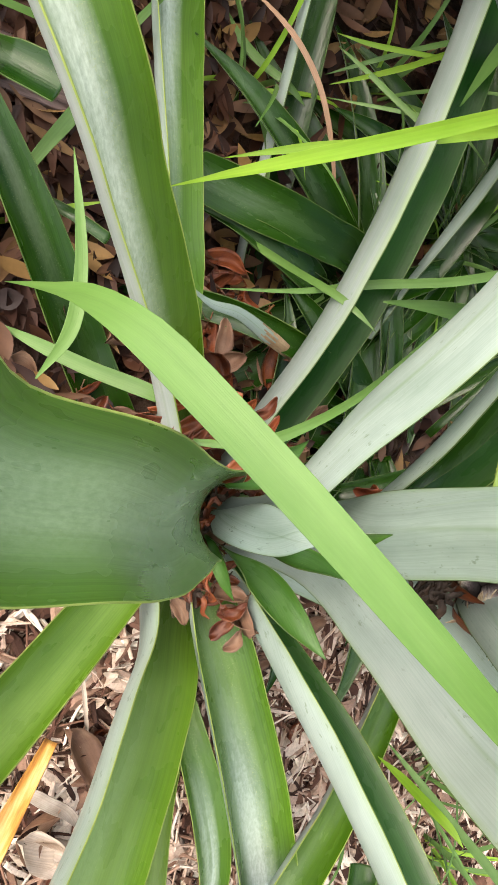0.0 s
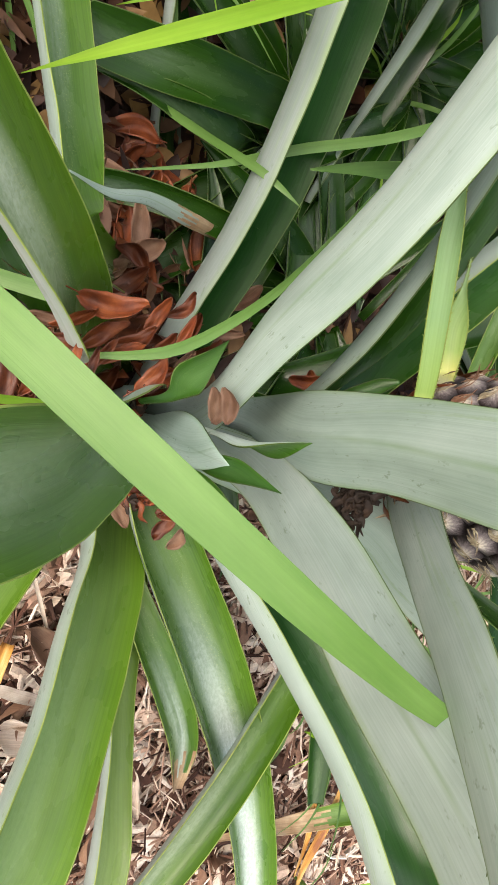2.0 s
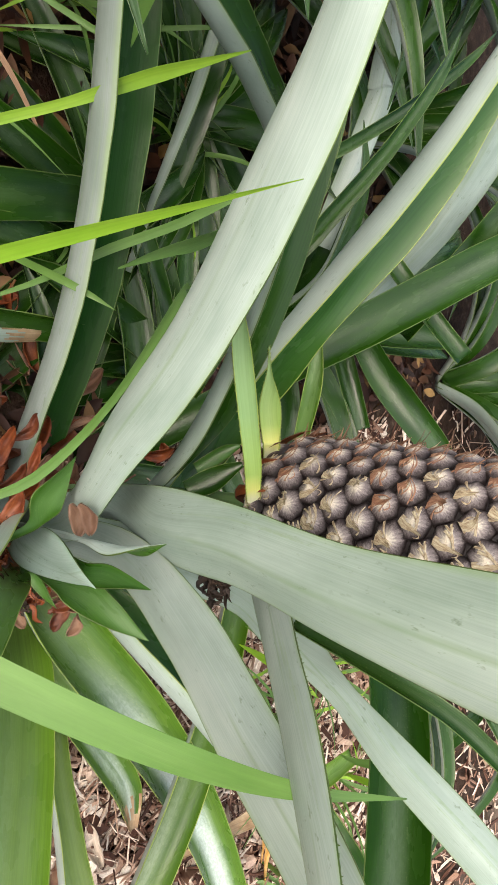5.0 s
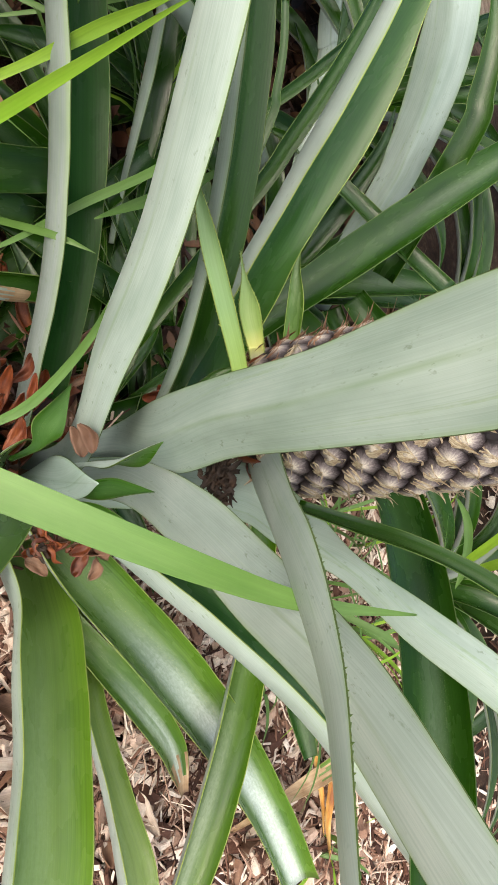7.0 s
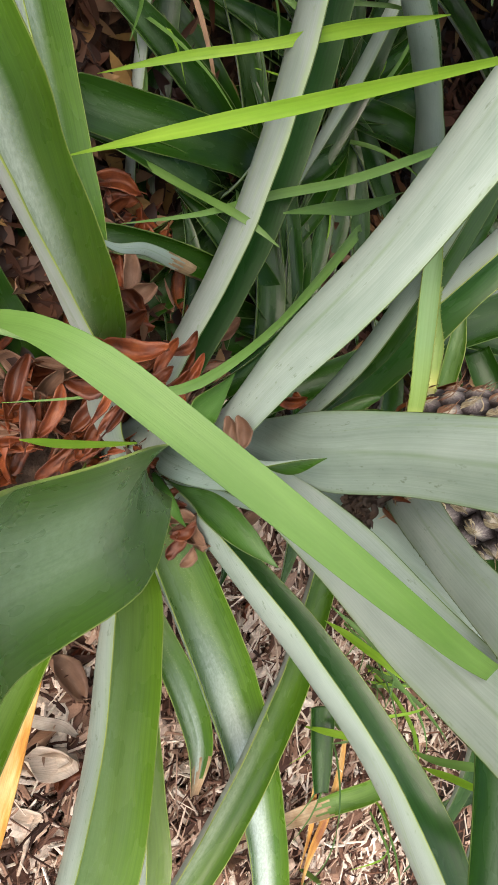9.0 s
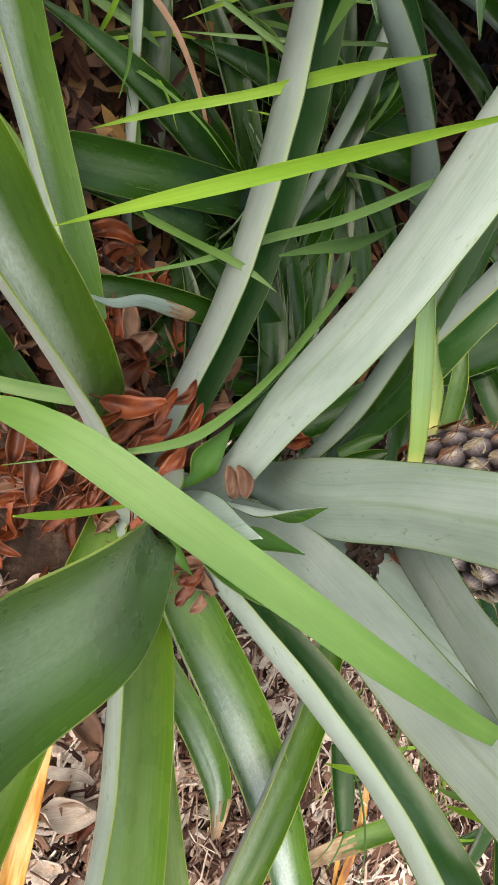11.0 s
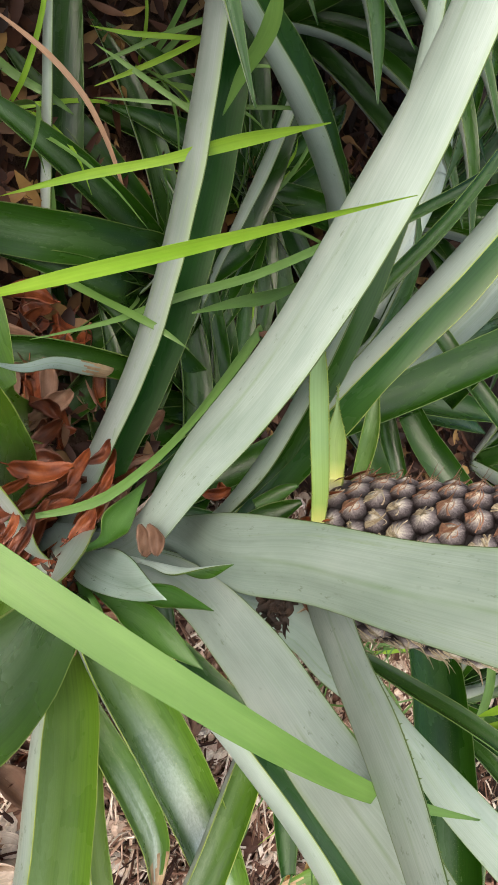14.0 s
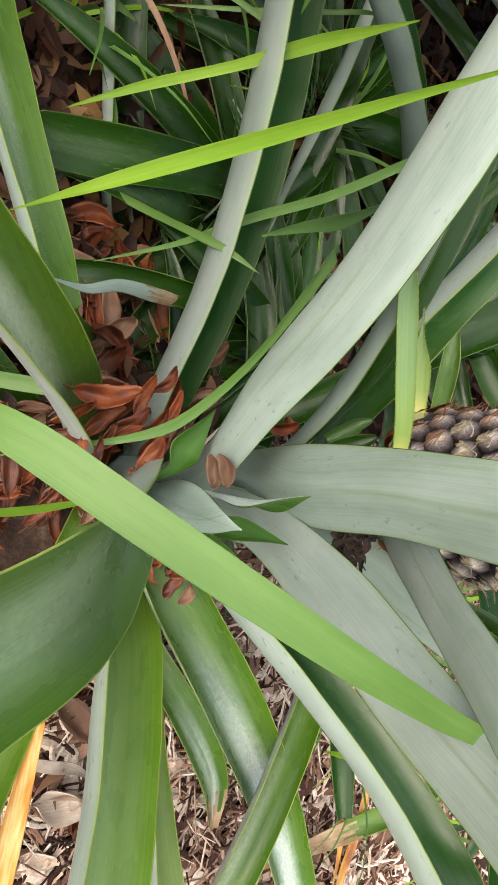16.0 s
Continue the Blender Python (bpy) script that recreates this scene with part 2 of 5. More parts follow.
SLOTS = {"bark": BARK, "husk": HUSK, "shade": SHADE, "deep": DEEP, "blue": BLUE, "leaf": UPPER, "olive": OLIVE, "pale": PALE, "mid": MID, "young": YOUNG, "slip": SLIP, "grass": GRASS, "grassb": GRASS_BRIGHT, "straw": STRAW, "stalk": STALK, "rust": RUST}


# ---- building helpers ----
def mesh_object(name, verts, faces, mats, parent=None, slots=None, uvs=None, smooth=True, label="", blade=None):
    me = bpy.data.meshes.new(name)
    me.from_pydata(verts, [], faces)
    for m in mats:
        me.materials.append(m)
    if slots is not None:
        me.polygons.foreach_set("material_index", slots)
    if uvs is not None:
        layer = me.uv_layers.new(name="UVMap")
        idx = np.empty(len(me.loops), dtype=np.int32)
        me.loops.foreach_get("vertex_index", idx)
        layer.data.foreach_set("uv", np.asarray(uvs, dtype=np.float32)[idx].ravel())
        if blade is not None:
            layer = me.uv_layers.new(name="Blade")
            layer.data.foreach_set("uv", np.asarray(blade, dtype=np.float32)[idx].ravel())
    me.polygons.foreach_set("use_smooth", [smooth] * len(me.polygons))
    me.update()
    ob = new(name, me)
    if parent:
        ob.parent = parent
    if label:
        ob["label"] = label
    return ob


def spline(points, m):
    """m + 1 points on a smooth curve through the given ones (any width of row)."""
    p = np.asarray(points, float)
    n = len(p)
    ext = np.vstack([2 * p[0] - p[1], p, 2 * p[-1] - p[-2]])
    out = []
    for i in range(m + 1):
        x = i / m * (n - 1)
        k = min(int(x), n - 2)
        f = x - k
        a, b, c, d = ext[k:k + 4]
        out.append(0.5 * (2 * b + (c - a) * f + (2 * a - 5 * b + 4 * c - d) * f * f + (3 * b - a - 3 * c + d) * f ** 3))
    return np.array(out)


def unit(v):
    return v / max(np.linalg.norm(v), 1e-9)


def ribbon_mesh(name, rows, face0, face1, fold, kind, parent=None, teeth=False, dry_tip=0.0, keel=0.0, along=44, across=12, thick=0.0013):
    """A leaf: a channel of the given widths along a curve. face: where its upper side looks, at the base and at the tip;
    fold: degrees by which each half of the blade turns up."""
    rng = random.Random(len(bpy.data.objects) * 7 + 3)
    c = spline(rows, along)
    pts, width = c[:, :3], np.maximum(c[:, 3], 0.0006)
    tan = np.gradient(pts, axis=0)
    length = np.r_[0, np.cumsum(np.linalg.norm(np.diff(pts, axis=0), axis=1))]
    a0, a1 = (radians(q) for q in (fold if isinstance(fold, tuple) else (fold, fold)))
    lip = 1 - min(0.08, 0.001 / width.max())
    inner = np.linspace(-lip, lip, across - 1)
    us = np.r_[-1, inner, 1]
    verts, uvs, blade = [], [], []
    phase = rng.uniform(0, 6)
    shift = 0.0 if kind == "slip" else rng.uniform(0, 50)
    for i in range(along + 1):
        s = i / along
        t = unit(tan[i])
        n = np.asarray(face0) * (1 - s) + np.asarray(face1) * s
        n = unit(n - t * n.dot(t))
        side = np.cross(t, n)
        w = width[i] / 2
        wave = 1 + 0.01 * math.sin(phase + length[i] * 37) + 0.006 * math.sin(phase * 2 + length[i] * 90)
        a = a0 + (a1 - a0) * min(1, s * 1.6)
        ai = a * wave
        for j, u in enumerate(us):
            sx = (1 - keel) * math.sin(ai * u) / math.sin(a) + keel * u
            sz = (1 - keel) * (1 - math.cos(ai * u)) / math.sin(a) + keel * abs(u) * math.tan(a / 2)
            edge = pts[i] + side * w * sx + n * w * sz
            normal = n * math.cos(ai * u) - side * math.sin(ai * u)
            th = thick * (0.35 + 0.65 * (1 - u * u)) * min(1, w / 0.012)
            verts += [tuple(edge + normal * th), tuple(edge - normal * th)]
            uvs += [((u + 1) / 2 * max(w, 0.004) / 0.025 + shift, length[i] + shift)] * 2
            blade += [((u + 1) / 2, s)] * 2
    k = across + 1
    V = lambda i, j, b: 2 * (i * k + j) + b
    faces, slots = [], []
    for i in range(along):
        for j in range(across):
            dead = dry_tip and i > along * dry_tip + 2.2 * math.sin(j * 1.9 + phase) + 1.2 * math.sin(j * 4.3)
            rim = j in (0, across - 1)
            faces.append((V(i, j, 0), V(i, j + 1, 0), V(i + 1, j + 1, 0), V(i + 1, j, 0)))
            slots.append(3 if dead else 2 if rim else 0)
            faces.append((V(i, j, 1), V(i + 1, j, 1), V(i + 1, j + 1, 1), V(i, j + 1, 1)))
            slots.append(3 if dead else 2 if rim else 1)
        dead = dry_tip and i > along * dry_tip
        for j in (0, across):
            q = (V(i, j, 0), V(i + 1, j, 0), V(i + 1, j, 1), V(i, j, 1))
            faces.append(q if j == 0 else q[::-1])
            slots.append(3 if dead else 2)
    for i in (0, along):
        for j in range(across):
            q = (V(i, j, 0), V(i, j, 1), V(i, j + 1, 1), V(i, j + 1, 0))
            faces.append(q if i == 0 else q[::-1])
            slots.append(2)
    if teeth:
        for j, sign in ((0, -1), (across, 1)):
            for i in range(2, along - 1):
                for f in (0.0, 0.33, 0.67):
                    p = np.array(verts[V(i, j, 0)]) * (1 - f) + np.array(verts[V(i + 1, j, 0)]) * f
                    t = unit(tan[i])
                    inner = np.array(verts[V(i, j - sign, 0)])
                    out = unit(p - inner)
                    size = rng.uniform(0.0008, 0.0016)
                    b0 = len(verts)
                    nn = unit(np.cross(t, out)) * 0.0004
                    verts += [tuple(p - t * size * 0.5 - nn - out * 0.0004), tuple(p - t * size * 0.5 + nn - out * 0.0004), tuple(p + t * size * 0.5 - out * 0.0004), tuple(p + out * size + t * size * 0.9)]
                    uvs += [(0.5, length[i])] * 4
                    blade += [(0.0, s)] * 4
                    faces += [(b0, b0 + 1, b0 + 3), (b0 + 1, b0 + 2, b0 + 3), (b0 + 2, b0, b0 + 3)]
                    slots += [2] * 3
    top = SLOTS[kind]
    if kind in ("leaf", "deep", "blue", "shade", "olive", "pale", "mid", "young"):
        mats = [top, SILVER if kind == "young" else SHADED_UNDER if kind == "shade" else UNDER, SHADE_MARGIN if kind in ("leaf", "shade", "young") else MARGIN, DRY_TIP]
    elif kind == "slip":
        mats = [top, SLIP, MARGIN, TAN]
    else:
        mats = [top, top, top, TAN]
    return mesh_object(name, verts, faces, mats, parent, slots, uvs, blade=blade)


def ribbon(parent, rows, face0, face1, fold, kind, teeth=False, dry_tip=0.0, keel=0.0):
    name = "bract" if kind == "slip" else "dry_leaf" if kind == "stalk" else "leaf"
    return ribbon_mesh(name, rows, face0, face1, fold, kind, parent, teeth, dry_tip, keel)


def grass_blade(rows, face0, face1, fold, kind):
    rows = spline(rows, 12)
    rows[:4, 3] *= (0.12, 0.5, 0.8, 0.95)
    ob = ribbon_mesh("long_grass", rows, face0, face1, fold, kind, None, along=32, across=6, thick=0.0003)
    if kind == "straw":
        return tagged(ob, "dry tan grass blade arching over the ground", "grass", "grass among the leaves")
    return tagged(ob, "long bright green grass blade among pineapple leaves", "grass", "grass among the leaves")


def thing(name, at, label, category, group=""):
    ob = new(name)
    ob.empty_display_size = 0.05
    # the parts are built in world metres, so the Empty stays at the origin of the bed
    return tagged(ob, label, category, group)


# ---- ground ----
def ground_height(x, y):
    r2 = (x + 0.01) ** 2 + (y - 0.37) ** 2
    h = 0.075 * math.exp(-r2 / (2 * 0.1 ** 2))
    return h + 0.012 * noise.noise((x * 9, y * 9, 1.0)) + 0.005 * noise.noise((x * 31, y * 31, 4.0))


def build_ground():
    xs = np.concatenate([[-400, -60, -12, -4, -2], np.arange(-1.2, 1.3, 0.03), [2, 4, 12, 60, 400]])
    ys = np.concatenate([[-400, -60, -12, -4, -1.5], np.arange(-0.6, 1.9, 0.03), [3, 5, 12, 60, 400]])
    verts = [(x, y, ground_height(x, y) - 0.008 if abs(x) < 3 and abs(y) < 3 else -0.01) for y in ys for x in xs]
    n = len(xs)
    faces = [(j * n + i, j * n + i + 1, (j + 1) * n + i + 1, (j + 1) * n + i) for j in range(len(ys) - 1) for i in range(n - 1)]
    m, t, b = material("soil", 0.9, 0.2)
    grains = noise_of(t, coords(t, (1, 1, 1), False), 60, 6, 0.7)
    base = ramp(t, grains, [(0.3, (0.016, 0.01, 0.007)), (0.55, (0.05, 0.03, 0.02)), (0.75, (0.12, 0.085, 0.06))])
    # beyond the plants' shelter, unseen pale mulch colour added to bounce light onto undersides
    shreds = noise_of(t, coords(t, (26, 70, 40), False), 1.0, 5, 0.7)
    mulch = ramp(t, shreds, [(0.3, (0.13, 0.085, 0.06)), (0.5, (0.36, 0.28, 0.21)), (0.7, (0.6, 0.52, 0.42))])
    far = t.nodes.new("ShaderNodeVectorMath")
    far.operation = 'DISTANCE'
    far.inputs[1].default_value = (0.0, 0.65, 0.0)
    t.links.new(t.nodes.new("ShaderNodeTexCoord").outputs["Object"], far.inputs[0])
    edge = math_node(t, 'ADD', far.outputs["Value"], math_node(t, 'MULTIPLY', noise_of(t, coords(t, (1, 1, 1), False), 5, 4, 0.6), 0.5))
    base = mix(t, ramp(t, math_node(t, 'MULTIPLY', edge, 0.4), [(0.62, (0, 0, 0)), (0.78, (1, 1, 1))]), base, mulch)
    t.links.new(base, b.inputs["Base Color"])
    bump(t, b, noise_of(t, coords(t, (1, 1, 1), False), 180, 5), 0.8, 0.004)
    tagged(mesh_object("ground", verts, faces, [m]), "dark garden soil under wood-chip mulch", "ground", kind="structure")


build_ground()


def chip_material():
    m, t, b = material("wood_chips", 0.75, 0.25)
    isl = t.nodes.new("ShaderNodeNewGeometry").outputs["Random Per Island"]
    base = ramp(t, isl, [(0.0, (0.035, 0.016, 0.011)), (0.25, (0.12, 0.056, 0.037)), (0.45, (0.3, 0.18, 0.125)), (0.65, (0.5, 0.36, 0.28)), (0.82, (0.7, 0.58, 0.48)), (1.0, (0.84, 0.76, 0.67))])
    grain = noise_of(t, coords(t, (300, 300, 300), False), 1.0, 4, 0.6)
    base = mix(t, 0.6, base, ramp(t, grain, [(0.3, (0.5, 0.47, 0.44)), (0.65, (1.1, 1.08, 1.05))]), 'MULTIPLY')
    t.links.new(base, b.inputs["Base Color"])
    bump(t, b, grain, 0.5, 0.001)
    return m


def build_mulch():
    """Loose chips, bark shreds and twigs strewn over the bed."""
    rng = random.Random(5)
    verts, faces = [], []
    for k in range(30000):
        near = k < 20500
        a, q = rng.uniform(-3.14, 3.14), rng.random()
        if near:
            x, y = 0.34 + 0.66 * q ** 0.56 * math.cos(a), 0.56 + 0.66 * q ** 0.56 * math.sin(a)
        else:
            x, y = 0.1 + 1.5 * q ** 0.6 * math.cos(a * 0.6), 0.55 + 1.5 * q ** 0.6 * math.sin(a * 0.6)
        if x < -0.04:
            continue
        kind = rng.random()
        if math.hypot(x, y - 0.29) < 0.1:     # none between the leaf bases
            continue
        if kind < 0.34:      # splinters
            l, w, h = rng.uniform(0.016, 0.065), rng.uniform(0.003, 0.009), rng.uniform(0.001, 0.004)
        elif kind < 0.58:   # flat chips
            l, w, h = rng.uniform(0.014, 0.048), rng.uniform(0.007, 0.024), rng.uniform(0.0015, 0.005)
        else:               # straws and shreds of bark
            l, w, h = rng.uniform(0.03, 0.12), rng.uniform(0.001, 0.0042), rng.uniform(0.0009, 0.003)
        z = ground_height(x, y) + rng.uniform(-0.006, 0.01)
        m = Matrix.LocRotScale((x, y, z), Euler((rng.gauss(0, 0.4), rng.gauss(0, 0.34), rng.uniform(0, 6.3))), None)
        b = len(verts)
        bend = rng.gauss(0, 0.1) * l
        for i, sx in enumerate((-0.5, -0.1, 0.3, 0.5)):
            ww = w * (rng.uniform(0.3, 0.7) if i in (0, 3) else rng.uniform(0.8, 1.1))
            for sy, sz in ((-0.5, 0), (0.5, 0), (0.25, 1), (-0.3, 1)):
                verts.append(tuple(m @ Vector((sx * l, sy * ww + bend * (1 - 4 * sx * sx), sz * h + bend * 0.5 * (1 - 4 * sx * sx)))))
        for i in range(3):
            o = b + 4 * i
            for j in range(4):
                faces.append((o + j, o + (j + 1) % 4, o + 4 + (j + 1) % 4, o + 4 + j))
        faces += [(b + 3, b + 2, b + 1, b), (b + 12, b + 13, b + 14, b + 15)]
    tagged(mesh_object("mulch", verts, faces, [chip_material()], smooth=False), "pale and brown shredded wood-chip mulch on soil", "mulch", kind="stuff")


build_mulch()


def fallen_leaf_mesh(name, l, w, curl, cup, mat, seed):
    rng = random.Random(seed)
    verts, uvs, faces = [], [], []
    n, k = 12, 6
    skew, roll, bow = rng.uniform(0.75, 1.2), rng.gauss(0, 0.45), rng.gauss(0, 0.22)
    for i in range(n + 1):
        s = i / n
        half = w / 2 * (math.sin(math.pi * s ** skew) ** 0.5 if 0 < i < n else 0.12) * (1 + 0.04 * math.sin(s * 17 + seed))
        turn, sway = roll * (s - 0.5), bow * w * math.sin(math.pi * s)
        for side in (0, 1):
            for j in range(k + 1):
                u = j / k * 2 - 1
                z = cup * w * (abs(u) ** 1.5) + l * curl * (s - 0.5) ** 2 + 0.0012 * math.sin(9 * s + 4 * u + seed) + (0.0006 * math.cos(s * 40) * (1 - abs(u)))
                lift = z - side * 0.0007 - (0.0006 if abs(u) < 0.1 else 0)
                verts.append((l * (s - 0.5) * (1 - 0.12 * abs(curl)), u * half * math.cos(turn) - lift * math.sin(turn) + sway, u * half * math.sin(turn) + lift * math.cos(turn)))
                uvs.append((u * half / 0.025 + seed, s * l + seed))
    row = 2 * (k + 1)
    for i in range(n):
        for j in range(k):
            a, b = i * row + j, (i + 1) * row + j
            faces.append((a, b, b + 1, a + 1))
            a, b = a + k + 1, b + k + 1
            faces.append((a, a + 1, b + 1, b))
        for j in (0, k):
            a, b = i * row + j, (i + 1) * row + j
            q = (a, a + k + 1, b + k + 1, b)
            faces.append(q if j == 0 else q[::-1])
    # stalk
    if l < 0.032:
        return mesh_object(name, verts, faces, [mat], None, None, uvs)
    b0 = len(verts)
    for i in range(3):
        for dy, dz in ((-0.0006, 0), (0.0006, 0), (0, 0.001)):
            verts.append((-l / 2 * (1 - 0.12 * abs(curl)) - i * 0.004 + 0.001, dy + 0.001 * i, verts[0][2] + dz + 0.0004 * i))
            uvs.append((seed, seed))
    for i in range(2):
        o = b0 + 3 * i
        for j in range(3):
            faces.append((o + j, o + (j + 1) % 3, o + 3 + (j + 1) % 3, o + 3 + j))
    ob = mesh_object(name, verts, faces, [mat], None, None, uvs)
    return ob


def dead_leaf(at, turn, l, w, kind):
    """A single leaf in the litter: kind 0 rust, 1 tan, 2 bleached."""
    k = len(bpy.data.objects)
    rng = random.Random(k)
    mat = (RUST, TAN, BLEACHED)[kind]
    ob = fallen_leaf_mesh("fallen_leaf", l, w, rng.uniform(0.15, 0.6), rng.uniform(0.2, 0.65), mat, k % 37 + 1)
    ob.matrix_basis = pose(*at, *turn)
    word = ("curled rust-brown dead leaf caught among the leaf bases", "dry tan dead leaf lying in the litter", "bleached pale dead leaf lying on the mulch")[kind]
    return tagged(ob, word, "dead leaf", "fallen leaves")


# leaves caught among the bases and lying near them
dead_leaf((-0.082, 0.305, 0.115), (-6, -43, 101), 0.055, 0.022, 0)
dead_leaf((-0.083, 0.367, 0.100), (-17, -20, 155), 0.05, 0.016, 0)
dead_leaf((-0.068, 0.333, 0.100), (-6, -39, 120), 0.045, 0.015, 0)
dead_leaf((-0.062, 0.344, 0.095), (-19, -42, 108), 0.05, 0.014, 0)
dead_leaf((-0.041, 0.340, 0.130), (-17, -32, 137), 0.035, 0.016, 0)
dead_leaf((-0.052, 0.362, 0.120), (-13, -17, 159), 0.04, 0.012, 1)
dead_leaf((-0.032, 0.325, 0.227), (-37, 0, 178), 0.026, 0.013, 1)
dead_leaf((-0.034, 0.327, 0.238), (-43, 5, -170), 0.026, 0.012, 1)
dead_leaf((-0.065, 0.456, 0.170), (-5, -43, 101), 0.03, 0.012, 0)
dead_leaf((-0.064, 0.468, 0.170), (22, -29, 34), 0.022, 0.01, 0)
dead_leaf((-0.139, 0.329, 0.080), (-22, -26, 146), 0.045, 0.02, 1)
dead_leaf((-0.109, 0.310, 0.100), (-18, -29, 142), 0.05, 0.016, 0)
dead_leaf((-0.110, 0.407, 0.080), (-24, -42, 108), 0.05, 0.018, 0)
dead_leaf((-0.130, 0.451, 0.070), (-29, -34, 132), 0.04, 0.018, 1)
dead_leaf((-0.018, 0.305, 0.133), (-7, -31, 135), 0.05, 0.012, 0)
dead_leaf((-0.027, 0.321, 0.134), (5, -34, 124), 0.045, 0.01, 0)
dead_leaf((0.004, 0.306, 0.131), (-32, -3, -171), 0.045, 0.012, 0)
dead_leaf((-0.007, 0.308, 0.134), (-22, -17, 168), 0.04, 0.01, 0)
dead_leaf((0.016, 0.325, 0.129), (-31, 9, -155), 0.03, 0.01, 0)
dead_leaf((0.064, 0.347, 0.101), (-8, -36, 97), 0.035, 0.014, 0)
dead_leaf((0.057, 0.361, 0.111), (-1, -32, 133), 0.03, 0.012, 0)
dead_leaf((0.075, 0.396, 0.084), (18, -32, 73), 0.026, 0.014, 0)
dead_leaf((0.084, 0.410, 0.093), (-18, -34, 121), 0.028, 0.016, 0)
dead_leaf((0.094, 0.404, 0.087), (-10, -14, 172), 0.025, 0.014, 1)
dead_leaf((0.086, 0.394, 0.081), (13, -20, 42), 0.026, 0.014, 1)
dead_leaf((0.091, 0.416, 0.096), (5, -35, 85), 0.02, 0.012, 0)
dead_leaf((0.077, 0.335, 0.109), (10, -20, 42), 0.026, 0.014, 1)
dead_leaf((-0.081, 0.290, 0.110), (-28, -33, 127), 0.05, 0.02, 0)
dead_leaf((-0.073, 0.304, 0.110), (-17, -35, 115), 0.04, 0.018, 0)
dead_leaf((-0.137, 0.313, 0.090), (-30, -8, -120), 0.035, 0.015, 0)
dead_leaf((0.239, 0.339, 0.012), (32, -27, 57), 0.04, 0.026, 1)
dead_leaf((0.313, 0.326, 0.012), (-4, -33, 127), 0.05, 0.025, 2)
dead_leaf((0.323, 0.337, 0.012), (-24, -39, 120), 0.05, 0.024, 2)
dead_leaf((0.234, 0.338, 0.014), (25, -39, 54), 0.036, 0.024, 1)
dead_leaf((0.161, 0.336, 0.020), (-9, -28, 144), 0.03, 0.012, 2)
dead_leaf((0.185, 0.329, 0.020), (-11, -34, 121), 0.03, 0.012, 2)
dead_leaf((-0.053, 0.220, 0.090), (-19, -3, 173), 0.045, 0.016, 0)
dead_leaf((-0.032, 0.250, 0.090), (-18, -10, 165), 0.05, 0.014, 0)
dead_leaf((-0.018, 0.229, 0.090), (-17, 7, -176), 0.04, 0.014, 0)
dead_leaf((-0.019, 0.294, 0.100), (-17, -17, 158), 0.05, 0.014, 0)
dead_leaf((-0.024, 0.304, 0.100), (-21, -13, 162), 0.05, 0.014, 0)
dead_leaf((-0.033, 0.282, 0.100), (-28, -23, 150), 0.045, 0.014, 0)
dead_leaf((-0.085, 0.297, 0.120), (-2, -44, 94), 0.045, 0.022, 0)
dead_leaf((-0.158, 0.324, 0.070), (-10, -2, 179), 0.05, 0.018, 1)
dead_leaf((-0.125, 0.306, 0.070), (1, -44, 108), 0.04, 0.018, 1)
dead_leaf((-0.086, 0.252, 0.201), (-11, -46, 91), 0.048, 0.017, 0)
dead_leaf((-0.067, 0.274, 0.194), (-22, -38, 131), 0.036, 0.012, 0)
dead_leaf((-0.067, 0.253, 0.187), (4, -31, 145), 0.04, 0.013, 0)
dead_leaf((-0.085, 0.305, 0.165), (-20, -21, 159), 0.04, 0.011, 0)
dead_leaf((-0.065, 0.294, 0.193), (-37, -32, 143), 0.034, 0.011, 0)
dead_leaf((-0.044, 0.289, 0.202), (-41, -25, 154), 0.034, 0.014, 0)
dead_leaf((-0.060, 0.225, 0.187), (18, -45, 101), 0.03, 0.016, 0)
dead_leaf((-0.044, 0.229, 0.198), (-23, -18, 162), 0.034, 0.007, 0)
dead_leaf((-0.040, 0.240, 0.202), (-28, -15, 165), 0.036, 0.007, 0)
dead_leaf((-0.033, 0.233, 0.202), (-22, -21, 159), 0.03, 0.006, 0)
dead_leaf((-0.071, 0.233, 0.189), (-26, -36, 135), 0.034, 0.008, 0)
dead_leaf((-0.074, 0.311, 0.196), (-45, -15, 165), 0.036, 0.008, 0)
dead_leaf((-0.051, 0.252, 0.193), (-27, -23, 157), 0.036, 0.007, 0)
dead_leaf((-0.055, 0.268, 0.195), (-18, -37, 133), 0.036, 0.009, 0)
dead_leaf((-0.099, 0.323, 0.165), (-25, -31, 145), 0.03, 0.01, 0)
dead_leaf((0.058, 0.363, 0.130), (-39, -15, 100), 0.034, 0.018, 1)
dead_leaf((0.078, 0.376, 0.133), (-40, -36, 60), 0.038, 0.022, 1)
dead_leaf((0.080, 0.368, 0.128), (-10, -22, 150), 0.026, 0.014, 0)
dead_leaf((0.069, 0.380, 0.136), (-42, -26, 20), 0.034, 0.019, 1)
dead_leaf((0.044, 0.352, 0.133), (-22, -23, 95), 0.030, 0.012, 0)
dead_leaf((0.065, 0.369, 0.136), (-39, -24, 120), 0.028, 0.012, 0)
dead_leaf((0.032, 0.350, 0.130), (-44, -24, 100), 0.028, 0.010, 0)
dead_leaf((0.086, 0.377, 0.136), (-33, -30, 170), 0.024, 0.012, 1)
dead_leaf((0.311, 0.326, 0.022), (8, -6, 86), 0.060, 0.036, 2)
dead_leaf((0.229, 0.326, 0.030), (-10, -6, 46), 0.061, 0.028, 1)


